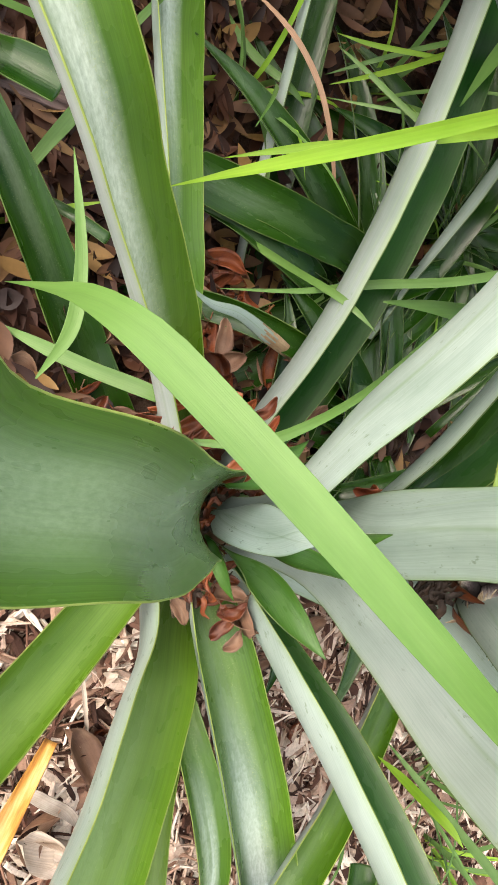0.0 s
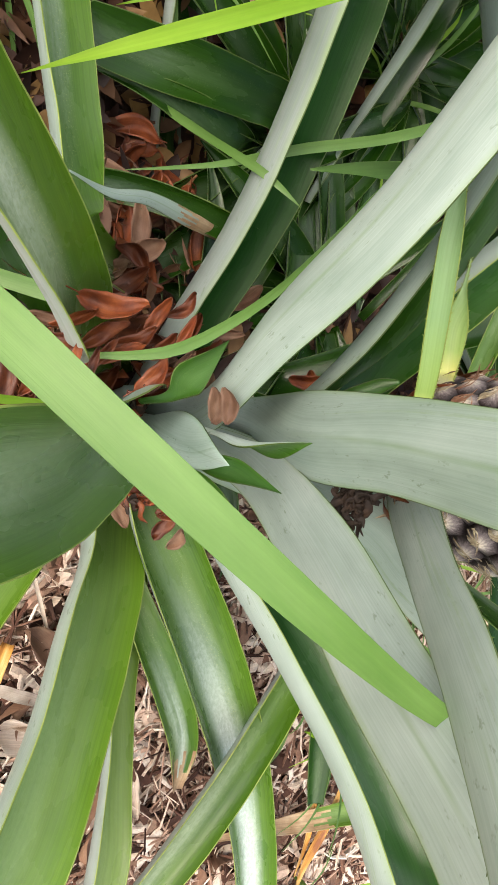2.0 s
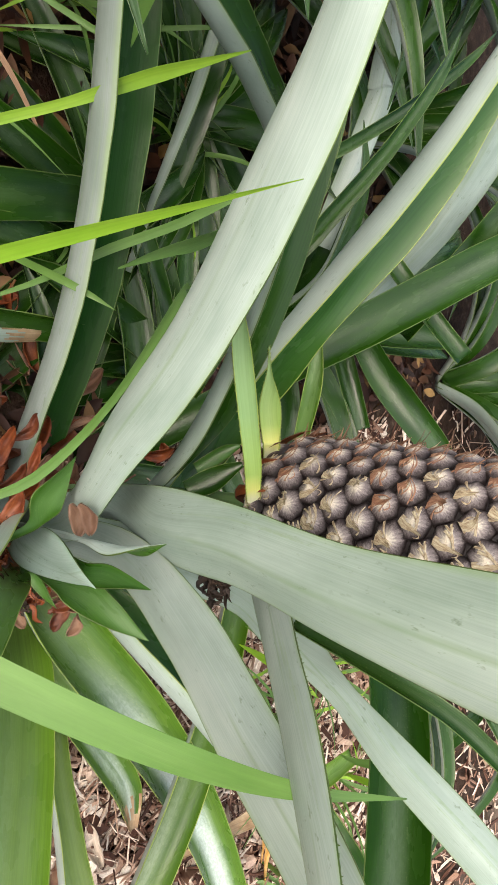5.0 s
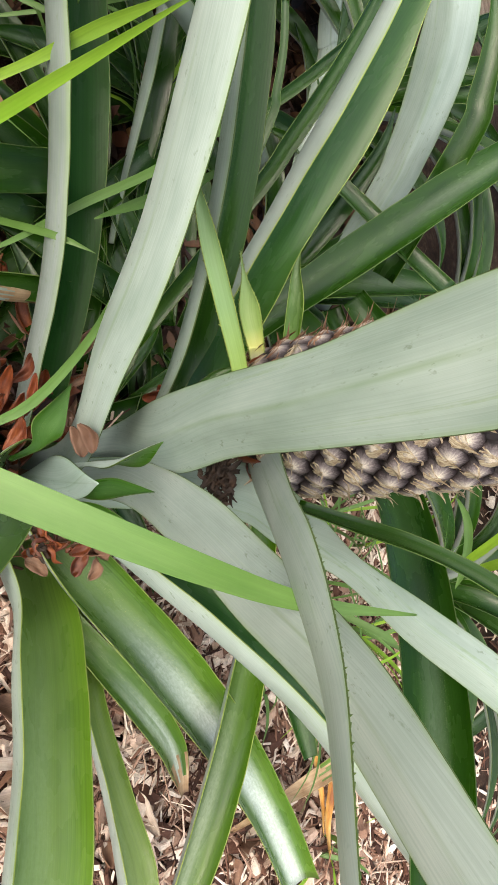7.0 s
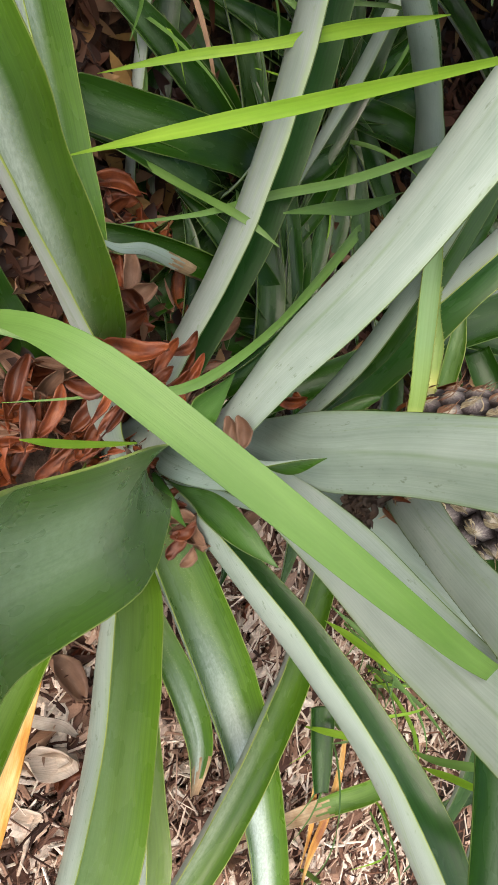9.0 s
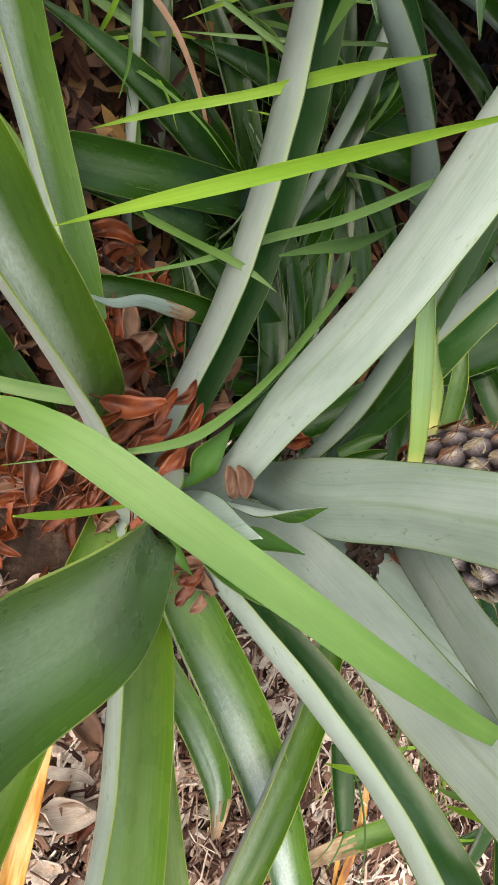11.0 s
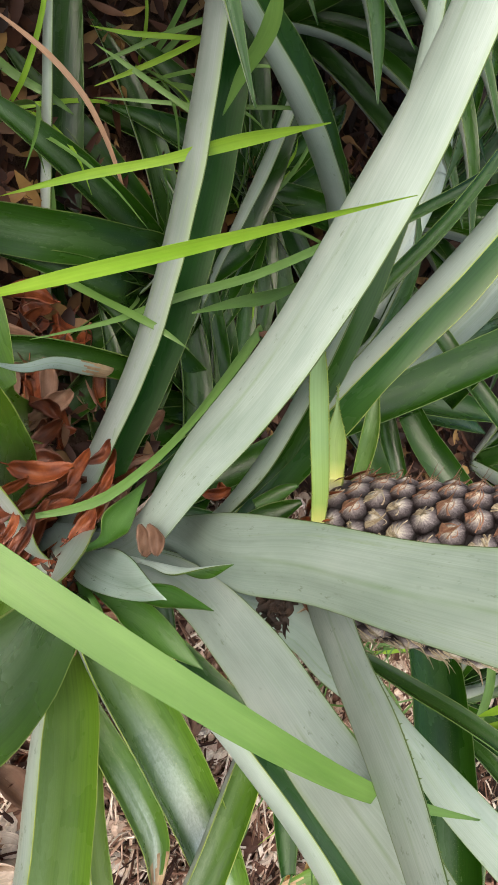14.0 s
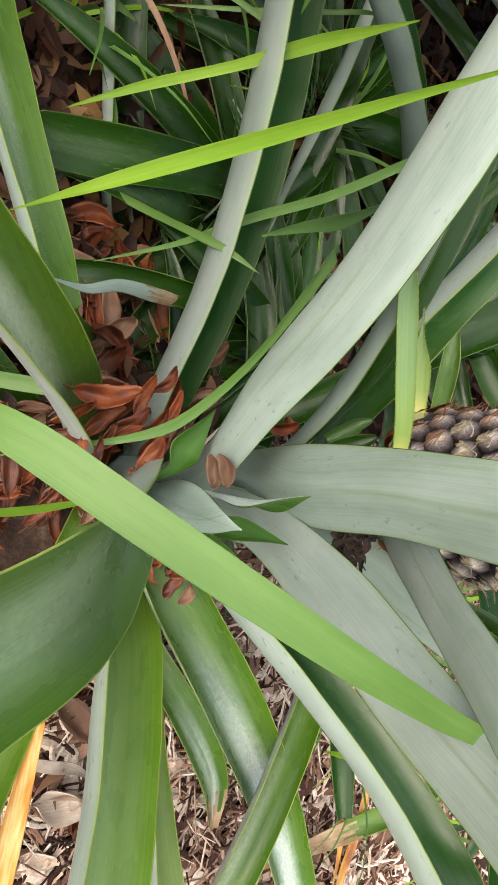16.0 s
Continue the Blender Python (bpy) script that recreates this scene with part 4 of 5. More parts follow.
ribbon(plant_right, [(0.470, 0.905, 0.080, 0.0240), (0.481, 0.836, 0.072, 0.0300), (0.486, 0.773, 0.058, 0.0280), (0.490, 0.709, 0.046, 0.0230), (0.492, 0.645, 0.035, 0.0130), (0.493, 0.582, 0.025, 0.0050)], (-0.56, -0.21, 0.80), (-0.63, -0.15, 0.76), 45, "olive", dry_tip=0.46)
ribbon(plant_right, [(0.206, 0.281, 0.062, 0.0107), (0.245, 0.260, 0.081, 0.0155), (0.283, 0.238, 0.102, 0.0194), (0.322, 0.217, 0.120, 0.0197), (0.365, 0.196, 0.129, 0.0179), (0.413, 0.179, 0.123, 0.0014)], (-0.60, -0.36, 0.72), (-0.59, -0.32, 0.74), 60, "stalk")
ribbon(plant_right, [(0.407, 0.816, 0.030, 0.0060), (0.465, 0.787, 0.045, 0.0120), (0.511, 0.759, 0.050, 0.0130), (0.566, 0.748, 0.040, 0.0110), (0.642, 0.764, 0.020, 0.0030)], (-0.5, -0.3, 0.8), (-0.6, -0.1, 0.8), 55, "stalk")
ribbon(plant_right, [(0.419, 0.763, 0.030, 0.0040), (0.466, 0.743, 0.040, 0.0080), (0.523, 0.744, 0.040, 0.0090), (0.598, 0.758, 0.020, 0.0030)], (-0.4, -0.4, 0.8), (-0.6, -0.1, 0.8), 50, "stalk")
ribbon(plant_right, [(0.300, 0.649, 0.105, 0.0303), (0.335, 0.649, 0.109, 0.0292), (0.370, 0.650, 0.113, 0.0254), (0.404, 0.651, 0.117, 0.0180)], (-0.09, -0.56, 0.83), (-0.06, -0.49, 0.87), 50, "leaf")
ribbon(plant_back, [(0.012, 0.816, 0.159, 0.0551), (0.104, 0.698, 0.266, 0.0570), (0.150, 0.631, 0.317, 0.0563), (0.198, 0.562, 0.364, 0.0543), (0.249, 0.492, 0.405, 0.0519), (0.305, 0.423, 0.439, 0.0456), (0.353, 0.371, 0.459, 0.0387), (0.405, 0.322, 0.474, 0.0031)], (-0.79, -0.30, 0.54), (-0.86, -0.36, 0.36), 45, "leaf")
ribbon(plant_back, [(0.006, 0.449, 0.134, 0.0556), (-0.133, 0.476, 0.257, 0.0649), (-0.189, 0.489, 0.311, 0.0596), (-0.242, 0.503, 0.358, 0.0667), (-0.290, 0.518, 0.398, 0.0643), (-0.337, 0.534, 0.431, 0.0531), (-0.417, 0.567, 0.472, 0.0368), (-0.506, 0.609, 0.495, 0.0029)], (0.66, 0.08, 0.75), (0.67, 0.26, 0.70), 80, "blue")
ribbon(plant_back, [(-0.049, 0.504, 0.057, 0.0318), (-0.132, 0.627, 0.166, 0.0386), (-0.172, 0.689, 0.218, 0.0453), (-0.211, 0.754, 0.265, 0.0485), (-0.251, 0.823, 0.308, 0.0473), (-0.288, 0.896, 0.342, 0.0410), (-0.327, 0.981, 0.366, 0.0343), (-0.362, 1.073, 0.372, 0.0027)], (-0.28, -0.65, 0.71), (-0.22, -0.61, 0.76), 45, "leaf")
ribbon(plant_back, [(-0.171, 0.876, 0.047, 0.0443), (-0.281, 0.849, 0.209, 0.0482), (-0.318, 0.835, 0.256, 0.0524), (-0.356, 0.820, 0.297, 0.0574), (-0.396, 0.804, 0.333, 0.0609), (-0.438, 0.788, 0.362, 0.0566), (-0.524, 0.761, 0.398, 0.0490), (-0.625, 0.736, 0.407, 0.0039)], (-0.53, 0.80, -0.29), (-0.56, 0.78, -0.28), 50, "leaf", keel=0.8)
ribbon(plant_back, [(-0.117, 0.455, 0.147, 0.0160), (-0.237, 0.532, 0.266, 0.0170), (-0.274, 0.555, 0.293, 0.0173), (-0.311, 0.580, 0.316, 0.0167), (-0.347, 0.605, 0.333, 0.0146), (-0.405, 0.649, 0.348, 0.0123), (-0.461, 0.699, 0.344, 0.0010)], (0.28, -0.39, 0.88), (0.29, -0.37, 0.88), 45, "leaf")
ribbon(plant_back, [(-0.335, 0.593, 0.238, 0.0128), (-0.352, 0.618, 0.263, 0.0132), (-0.372, 0.643, 0.288, 0.0134), (-0.393, 0.668, 0.310, 0.0123), (-0.438, 0.720, 0.339, 0.0107), (-0.484, 0.780, 0.343, 0.0009)], (0.55, -0.34, 0.76), (0.45, -0.39, 0.80), 45, "leaf")
ribbon(plant_back, [(-0.146, 0.876, 0.263, 0.0286), (-0.205, 0.846, 0.227, 0.0286), (-0.267, 0.814, 0.194, 0.0275), (-0.328, 0.787, 0.157, 0.0234), (-0.372, 0.772, 0.124, 0.0189), (-0.410, 0.764, 0.083, 0.0015)], (-0.26, -0.47, 0.84), (-0.28, -0.42, 0.86), 60, "leaf")
ribbon(plant_back, [(-0.118, 0.448, 0.227, 0.0070), (-0.265, 0.497, 0.316, 0.0077), (-0.300, 0.509, 0.325, 0.0074), (-0.336, 0.518, 0.332, 0.0070), (-0.374, 0.524, 0.336, 0.0067)], (-0.05, -0.70, 0.71), (-0.05, -0.72, 0.69), 30, "leaf")
ribbon(plant_back, [(-0.181, 0.842, 0.195, 0.0313), (-0.316, 0.851, 0.329, 0.0320), (-0.354, 0.851, 0.350, 0.0294), (-0.394, 0.850, 0.367, 0.0225), (-0.437, 0.851, 0.379, 0.0140), (-0.511, 0.857, 0.385, 0.0074), (-0.584, 0.872, 0.371, 0.0006)], (0.21, -0.91, 0.34), (0.29, -0.48, 0.83), 40, "leaf")
ribbon(plant_back, [(-0.291, 0.769, 0.121, 0.0292), (-0.448, 0.795, 0.186, 0.0314), (-0.476, 0.800, 0.191, 0.0325), (-0.504, 0.805, 0.194, 0.0322), (-0.532, 0.811, 0.195, 0.0287), (-0.603, 0.829, 0.185, 0.0244), (-0.668, 0.855, 0.158, 0.0019)], (0.07, 0.77, -0.63), (0.07, 0.77, -0.63), 40, "leaf")
ribbon(plant_back, [(-0.158, 0.854, 0.091, 0.0324), (-0.122, 0.857, 0.100, 0.0316), (-0.085, 0.860, 0.110, 0.0299), (-0.049, 0.863, 0.119, 0.0278)], (-0.18, -0.46, 0.87), (-0.18, -0.46, 0.87), 60, "leaf")
ribbon(plant_back, [(-0.164, 0.844, 0.143, 0.0339), (-0.128, 0.854, 0.160, 0.0395), (-0.094, 0.865, 0.182, 0.0431), (-0.059, 0.880, 0.204, 0.0405), (-0.020, 0.901, 0.222, 0.0354), (0.022, 0.929, 0.226, 0.0028)], (-0.04, -0.86, 0.50), (-0.02, -0.87, 0.50), 40, "leaf")
grass_blade([(-0.083, 0.081, 0.277, 0.0051), (-0.071, 0.103, 0.356, 0.0177), (-0.028, 0.153, 0.413, 0.0180), (0.020, 0.217, 0.453, 0.0152), (0.060, 0.282, 0.475, 0.0097), (0.084, 0.344, 0.499, 0.0012)], (-0.47, -0.74, 0.48), (0.30, -0.18, 0.94), 12, "grass")
grass_blade([(-0.182, 0.158, 0.241, 0.0044), (-0.193, 0.185, 0.305, 0.0076), (-0.203, 0.211, 0.370, 0.0084), (-0.211, 0.232, 0.436, 0.0060), (-0.218, 0.252, 0.503, 0.0006)], (-0.04, -0.97, 0.25), (0.96, -0.24, 0.16), 20, "grassb")
grass_blade([(-0.320, 0.276, 0.066, 0.0051), (-0.337, 0.319, 0.124, 0.0084), (-0.351, 0.364, 0.182, 0.0088), (-0.370, 0.410, 0.236, 0.0128), (-0.386, 0.458, 0.290, 0.0012)], (0.37, -0.69, 0.62), (0.85, -0.23, 0.48), 20, "grassb")
grass_blade([(-0.036, 0.177, 0.157, 0.0036), (-0.048, 0.232, 0.190, 0.0034), (-0.064, 0.291, 0.221, 0.0084), (-0.121, 0.352, 0.243, 0.0070), (-0.197, 0.410, 0.255, 0.0133), (-0.204, 0.417, 0.253, 0.0100), (-0.211, 0.423, 0.249, 0.0008)], (-0.10, -0.57, 0.81), (0.43, 0.45, 0.78), 20, "grass")
grass_blade([(-0.331, 0.438, 0.046, 0.0044), (-0.388, 0.397, 0.064, 0.0052), (-0.430, 0.350, 0.080, 0.0056), (-0.455, 0.297, 0.086, 0.0051), (-0.487, 0.254, 0.057, 0.0013), (-0.513, 0.226, 0.024, 0.0009), (-0.537, 0.205, 0.010, 0.0001)], (0.20, -0.60, 0.77), (0.42, -0.73, 0.54), 30, "straw")
grass_blade([(-0.190, 0.284, 0.115, 0.0056), (-0.214, 0.350, 0.137, 0.0061), (-0.246, 0.414, 0.158, 0.0085), (-0.274, 0.479, 0.182, 0.0089), (-0.310, 0.542, 0.207, 0.0088), (-0.335, 0.586, 0.208, 0.0066), (-0.358, 0.628, 0.195, 0.0005)], (0.09, -0.28, 0.95), (0.21, -0.25, 0.94), 20, "grass")
grass_blade([(-0.229, 0.416, 0.169, 0.0125), (-0.249, 0.471, 0.168, 0.0136), (-0.267, 0.528, 0.166, 0.0199), (-0.292, 0.582, 0.162, 0.0165), (-0.311, 0.625, 0.145, 0.0124), (-0.327, 0.664, 0.118, 0.0010)], (0.34, 0.14, 0.93), (0.91, 0.39, 0.10), 20, "grass")
grass_blade([(-0.280, 0.319, 0.038, 0.0059), (-0.257, 0.336, 0.078, 0.0079), (-0.236, 0.352, 0.119, 0.0065), (-0.216, 0.367, 0.160, 0.0072), (-0.204, 0.380, 0.178, 0.0054), (-0.191, 0.397, 0.190, 0.0004)], (0.04, -0.93, 0.35), (0.08, -0.95, 0.32), 20, "grass")
grass_blade([(-0.226, 0.131, 0.132, 0.0049), (-0.183, 0.147, 0.138, 0.0072), (-0.141, 0.159, 0.144, 0.0096), (-0.100, 0.163, 0.146, 0.0105), (-0.062, 0.151, 0.144, 0.0012)], (0.02, -0.43, 0.90), (-0.05, -0.29, 0.96), 20, "grass")
grass_blade([(-0.110, 0.147, 0.023, 0.0123), (-0.101, 0.178, 0.051, 0.0123), (-0.093, 0.210, 0.080, 0.0126), (-0.088, 0.241, 0.109, 0.0132), (-0.085, 0.264, 0.121, 0.0099), (-0.081, 0.288, 0.124, 0.0008)], (0.12, -0.69, 0.72), (0.15, -0.69, 0.71), 20, "grass")
grass_blade([(-0.201, 0.115, 0.038, 0.0069), (-0.225, 0.123, 0.047, 0.0086), (-0.250, 0.130, 0.057, 0.0103), (-0.274, 0.138, 0.066, 0.0119), (-0.298, 0.145, 0.067, 0.0089), (-0.321, 0.152, 0.062, 0.0007)], (0.31, -0.18, 0.93), (0.31, -0.16, 0.94), 20, "grass")
grass_blade([(-0.237, 0.193, 0.050, 0.0045), (-0.225, 0.171, 0.033, 0.0051), (-0.211, 0.149, 0.015, 0.0053), (-0.197, 0.128, -0.002, 0.0052), (-0.188, 0.114, 0.010, 0.0039), (-0.181, 0.103, 0.010, 0.0003)], (0.42, -0.39, 0.82), (0.41, -0.40, 0.82), 20, "grassb")
grass_blade([(-0.429, 0.341, 0.336, 0.0140), (-0.416, 0.363, 0.302, 0.0139), (-0.405, 0.378, 0.262, 0.0112), (-0.389, 0.395, 0.222, 0.0012)], (0.91, -0.41, 0.07), (0.94, -0.04, 0.33), 20, "grass")
grass_blade([(-0.457, 0.370, 0.061, 0.0053), (-0.477, 0.400, 0.084, 0.0057), (-0.498, 0.429, 0.107, 0.0060), (-0.521, 0.456, 0.131, 0.0060), (-0.530, 0.467, 0.136, 0.0045), (-0.540, 0.478, 0.135, 0.0004)], (0.48, -0.32, 0.82), (0.47, -0.33, 0.82), 20, "grassb")
grass_blade([(-0.523, 0.371, 0.047, 0.0045), (-0.522, 0.400, 0.066, 0.0054), (-0.524, 0.427, 0.085, 0.0055), (-0.526, 0.454, 0.106, 0.0047), (-0.529, 0.468, 0.112, 0.0035), (-0.532, 0.482, 0.113, 0.0003)], (0.61, -0.44, 0.66), (0.59, -0.45, 0.67), 20, "grassb")
grass_blade([(-0.497, 0.366, 0.064, 0.0054), (-0.480, 0.395, 0.082, 0.0059), (-0.462, 0.424, 0.099, 0.0061), (-0.444, 0.453, 0.117, 0.0061), (-0.438, 0.466, 0.120, 0.0046), (-0.432, 0.480, 0.119, 0.0004)], (0.49, -0.65, 0.58), (0.50, -0.65, 0.57), 20, "grass")
grass_blade([(-0.455, 0.380, 0.045, 0.0043), (-0.453, 0.424, 0.090, 0.0048), (-0.452, 0.469, 0.134, 0.0049), (-0.453, 0.512, 0.180, 0.0043), (-0.454, 0.525, 0.188, 0.0032), (-0.457, 0.539, 0.192, 0.0003)], (0.42, -0.65, 0.63), (0.43, -0.65, 0.63), 20, "grass")
grass_blade([(-0.494, 0.386, 0.023, 0.0055), (-0.514, 0.413, 0.051, 0.0053), (-0.533, 0.440, 0.080, 0.0055), (-0.551, 0.469, 0.108, 0.0062), (-0.558, 0.480, 0.114, 0.0046), (-0.567, 0.492, 0.116, 0.0004)], (0.44, -0.48, 0.76), (0.45, -0.47, 0.76), 20, "grass")
grass_blade([(-0.411, 0.295, 0.001, 0.0032), (-0.418, 0.309, 0.012, 0.0034), (-0.425, 0.323, 0.023, 0.0036), (-0.432, 0.337, 0.034, 0.0036), (-0.438, 0.350, 0.039, 0.0027), (-0.446, 0.363, 0.039, 0.0002)], (0.51, -0.36, 0.78), (0.51, -0.36, 0.78), 20, "grass")
grass_blade([(-0.495, 0.254, 0.010, 0.0077), (-0.470, 0.276, 0.019, 0.0092), (-0.450, 0.300, 0.033, 0.0090), (-0.435, 0.325, 0.051, 0.0075), (-0.428, 0.338, 0.056, 0.0056), (-0.423, 0.352, 0.056, 0.0005)], (0.27, -0.62, 0.74), (0.42, -0.70, 0.58), 20, "grass")
grass_blade([(0.104, 0.790, 0.286, 0.0092), (0.127, 0.778, 0.302, 0.0098), (0.150, 0.761, 0.310, 0.0097), (0.173, 0.741, 0.312, 0.0091), (0.185, 0.732, 0.310, 0.0068), (0.197, 0.725, 0.305, 0.0005)], (-0.64, -0.67, 0.38), (-0.63, -0.66, 0.41), 20, "grass")
grass_blade([(0.161, 0.689, 0.331, 0.0069), (0.149, 0.685, 0.351, 0.0089), (0.137, 0.682, 0.370, 0.0093), (0.124, 0.678, 0.389, 0.0086), (0.115, 0.677, 0.401, 0.0065), (0.104, 0.679, 0.411, 0.0005)], (0.09, -0.99, -0.14), (-0.01, -0.98, -0.20), 20, "grassb")
grass_blade([(0.170, 0.694, 0.337, 0.0068), (0.163, 0.687, 0.353, 0.0080), (0.156, 0.680, 0.370, 0.0093), (0.150, 0.674, 0.387, 0.0103), (0.145, 0.669, 0.401, 0.0077), (0.139, 0.667, 0.414, 0.0006)], (0.09, -0.94, -0.34), (-0.15, -0.90, -0.41), 20, "grassb")
grass_blade([(0.312, 0.648, 0.249, 0.0058), (0.308, 0.644, 0.268, 0.0071), (0.304, 0.640, 0.287, 0.0076), (0.301, 0.636, 0.306, 0.0075), (0.299, 0.634, 0.321, 0.0056), (0.298, 0.634, 0.336, 0.0004)], (-0.34, -0.91, -0.25), (-0.40, -0.88, -0.26), 20, "grassb")
grass_blade([(0.318, 0.684, 0.214, 0.0072), (0.317, 0.683, 0.237, 0.0080), (0.312, 0.682, 0.260, 0.0089), (0.306, 0.683, 0.282, 0.0096), (0.302, 0.686, 0.296, 0.0072), (0.298, 0.691, 0.310, 0.0006)], (-0.37, -0.93, -0.07), (-0.33, -0.94, -0.07), 20, "grass")
grass_blade([(0.180, 0.604, 0.128, 0.0075), (0.187, 0.608, 0.155, 0.0088), (0.195, 0.610, 0.181, 0.0091), (0.203, 0.612, 0.207, 0.0090), (0.210, 0.616, 0.221, 0.0068), (0.219, 0.621, 0.231, 0.0005)], (-0.42, -0.88, 0.21), (-0.43, -0.87, 0.21), 20, "grassb")
grass_blade([(0.325, 0.632, 0.096, 0.0092), (0.321, 0.637, 0.124, 0.0090), (0.317, 0.642, 0.151, 0.0084), (0.314, 0.647, 0.179, 0.0073), (0.313, 0.652, 0.193, 0.0055), (0.313, 0.660, 0.205, 0.0004)], (-0.38, -0.92, 0.12), (-0.40, -0.91, 0.11), 20, "grassb")
grass_blade([(0.170, 0.632, 0.112, 0.0078), (0.197, 0.656, 0.145, 0.0084), (0.225, 0.680, 0.178, 0.0089), (0.251, 0.703, 0.211, 0.0094), (0.261, 0.712, 0.218, 0.0070), (0.271, 0.723, 0.221, 0.0006)], (-0.17, -0.73, 0.66), (-0.18, -0.73, 0.66), 20, "grass")
grass_blade([(-0.024, 0.119, 0.300, 0.0050), (-0.022, 0.150, 0.289, 0.0047), (-0.022, 0.181, 0.278, 0.0037), (-0.023, 0.213, 0.267, 0.0012)], (-0.08, 0.35, 0.94), (-0.08, 0.33, 0.94), 20, "grassb")
# end ribbons



def rosette(parent, x, y, count, reach, width, seed, closed=(), steep=0.45, droop=1.0, top=1.3):
    """Strap leaves round a centre that rise and arch outwards; none in the closed arcs (degrees)."""
    rng = random.Random(seed)
    for k in range(count):
        a = (k * 137.5 + rng.uniform(-12, 12)) % 360
        if any(lo <= a <= hi for lo, hi in closed):
            continue
        ca, sa = math.cos(radians(a)), math.sin(radians(a))
        lift = rng.uniform(steep, top)
        l, w = reach * rng.uniform(0.75, 1.1), width * rng.uniform(0.8, 1.1)
        rows, r, z, el = [], 0.015, 0.02, lift
        for i in range(6):
            rows.append((x + ca * r, y + sa * r, max(z, 0.012), w * (0.85, 1, 1, 0.85, 0.5, 0.04)[i]))
            r, z = r + l / 5 * math.cos(el), z + l / 5 * math.sin(el)
            el -= rng.uniform(0.15, 0.4) * droop
        face = (-ca * math.sin(lift), -sa * math.sin(lift), math.cos(lift))
        end = (ca * 0.1, sa * 0.1, 1.0)
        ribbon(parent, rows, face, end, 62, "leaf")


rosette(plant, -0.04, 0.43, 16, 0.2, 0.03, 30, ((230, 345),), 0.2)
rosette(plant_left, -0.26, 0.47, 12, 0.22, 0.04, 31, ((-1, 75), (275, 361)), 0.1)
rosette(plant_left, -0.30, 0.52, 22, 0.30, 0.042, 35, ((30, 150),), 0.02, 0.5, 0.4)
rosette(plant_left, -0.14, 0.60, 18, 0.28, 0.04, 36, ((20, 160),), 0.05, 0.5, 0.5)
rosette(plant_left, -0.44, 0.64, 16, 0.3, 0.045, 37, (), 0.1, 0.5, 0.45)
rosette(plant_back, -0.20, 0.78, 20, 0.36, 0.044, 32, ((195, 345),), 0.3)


def added_plant():
    return thing("pineapple_plant", (0, 0, 0), "crowded added pineapple plant with dusky green arching leaves that shade the bed", "pineapple plant", "pineapple plants")


rosette(added_plant(), -0.68, 0.66, 16, 0.42, 0.045, 21, ((230, 360),))
rosette(added_plant(), -0.50, 1.02, 18, 0.46, 0.048, 22, ((250, 345),))
rosette(added_plant(), -0.88, 1.15, 20, 0.55, 0.05, 23)
rosette(added_plant(), -0.10, 1.28, 18, 0.5, 0.05, 24, ((235, 310),))
# tall unseen plants, added to block sky light from the -x side
for k, (x, y) in enumerate(((-0.80, 0.22), (-0.84, 0.58), (-0.78, -0.16), (-0.86, 0.95), (-1.15, 0.4), (-1.15, 0.0))):
    rosette(added_plant(), x, y, 34, 0.58, 0.056, 40 + k, (), 0.9, 0.7)
# two more out of view, added to shade the bed from -y
for k, (x, y) in enumerate(((-0.62, -0.42), (-0.98, -0.4))):
    rosette(added_plant(), x, y, 30, 0.55, 0.055, 50 + k, (), 0.9, 0.7)
rosette(added_plant(), -0.45, 1.65, 20, 0.6, 0.05, 26)
rosette(added_plant(), 0.45, 1.55, 18, 0.55, 0.05, 27)
rosette(added_plant(), 0.33, 1.14, 18, 0.46, 0.048, 28, ((225, 315),), 0.5)


def grass_tuft(x, y, count, reach, seed):
    rng = random.Random(seed)
    tuft = thing("grass_tuft", (x, y, 0), "loose tuft of thin green grass blades in the mulch", "grass tuft", "grass tufts")
    for k in range(count):
        a = rng.uniform(0, 6.28)
        ca, sa = math.cos(a), math.sin(a)
        l, w = reach * rng.uniform(0.6, 1.2), rng.uniform(0.004, 0.008)
        bx, by = x + rng.gauss(0, 0.012), y + rng.gauss(0, 0.012)
        rows, r, z, el = [], 0.0, ground_height(bx, by) - 0.004, rng.uniform(0.7, 1.4)
        for i in range(5):
            rows.append((bx + ca * r, by + sa * r, max(z, 0.006), w * (0.7, 1, 0.9, 0.6, 0.08)[i]))
            r, z = r + l / 4 * math.cos(el), z + l / 4 * math.sin(el)
            el -= rng.uniform(0.2, 0.6)
        ribbon_mesh("blade", rows, (-ca, -sa, 0.6), (0, 0, 1), 25, rng.choice(("grass", "grassb", "grass")), tuft, along=14, across=4, thick=0.0002)


for k, (x, y, n, l) in enumerate(((-0.42, 0.30, 9, 0.2), (-0.52, 0.45, 8, 0.22), (-0.30, 0.46, 6, 0.16), (-0.36, 0.16, 7, 0.2), (-0.6, 0.25, 8, 0.22),
                                  (-0.40, 0.62, 7, 0.2), (0.38, 0.78, 9, 0.18), (0.30, 0.70, 7, 0.14), (0.55, 0.95, 9, 0.22), (0.22, 0.95, 8, 0.2), (0.62, 0.75, 6, 0.14),
                                  (0.24, 0.82, 12, 0.28), (0.34, 0.88, 12, 0.26), (0.16, 0.86, 8, 0.24))):
    grass_tuft(x, y, n, l, 60 + k)


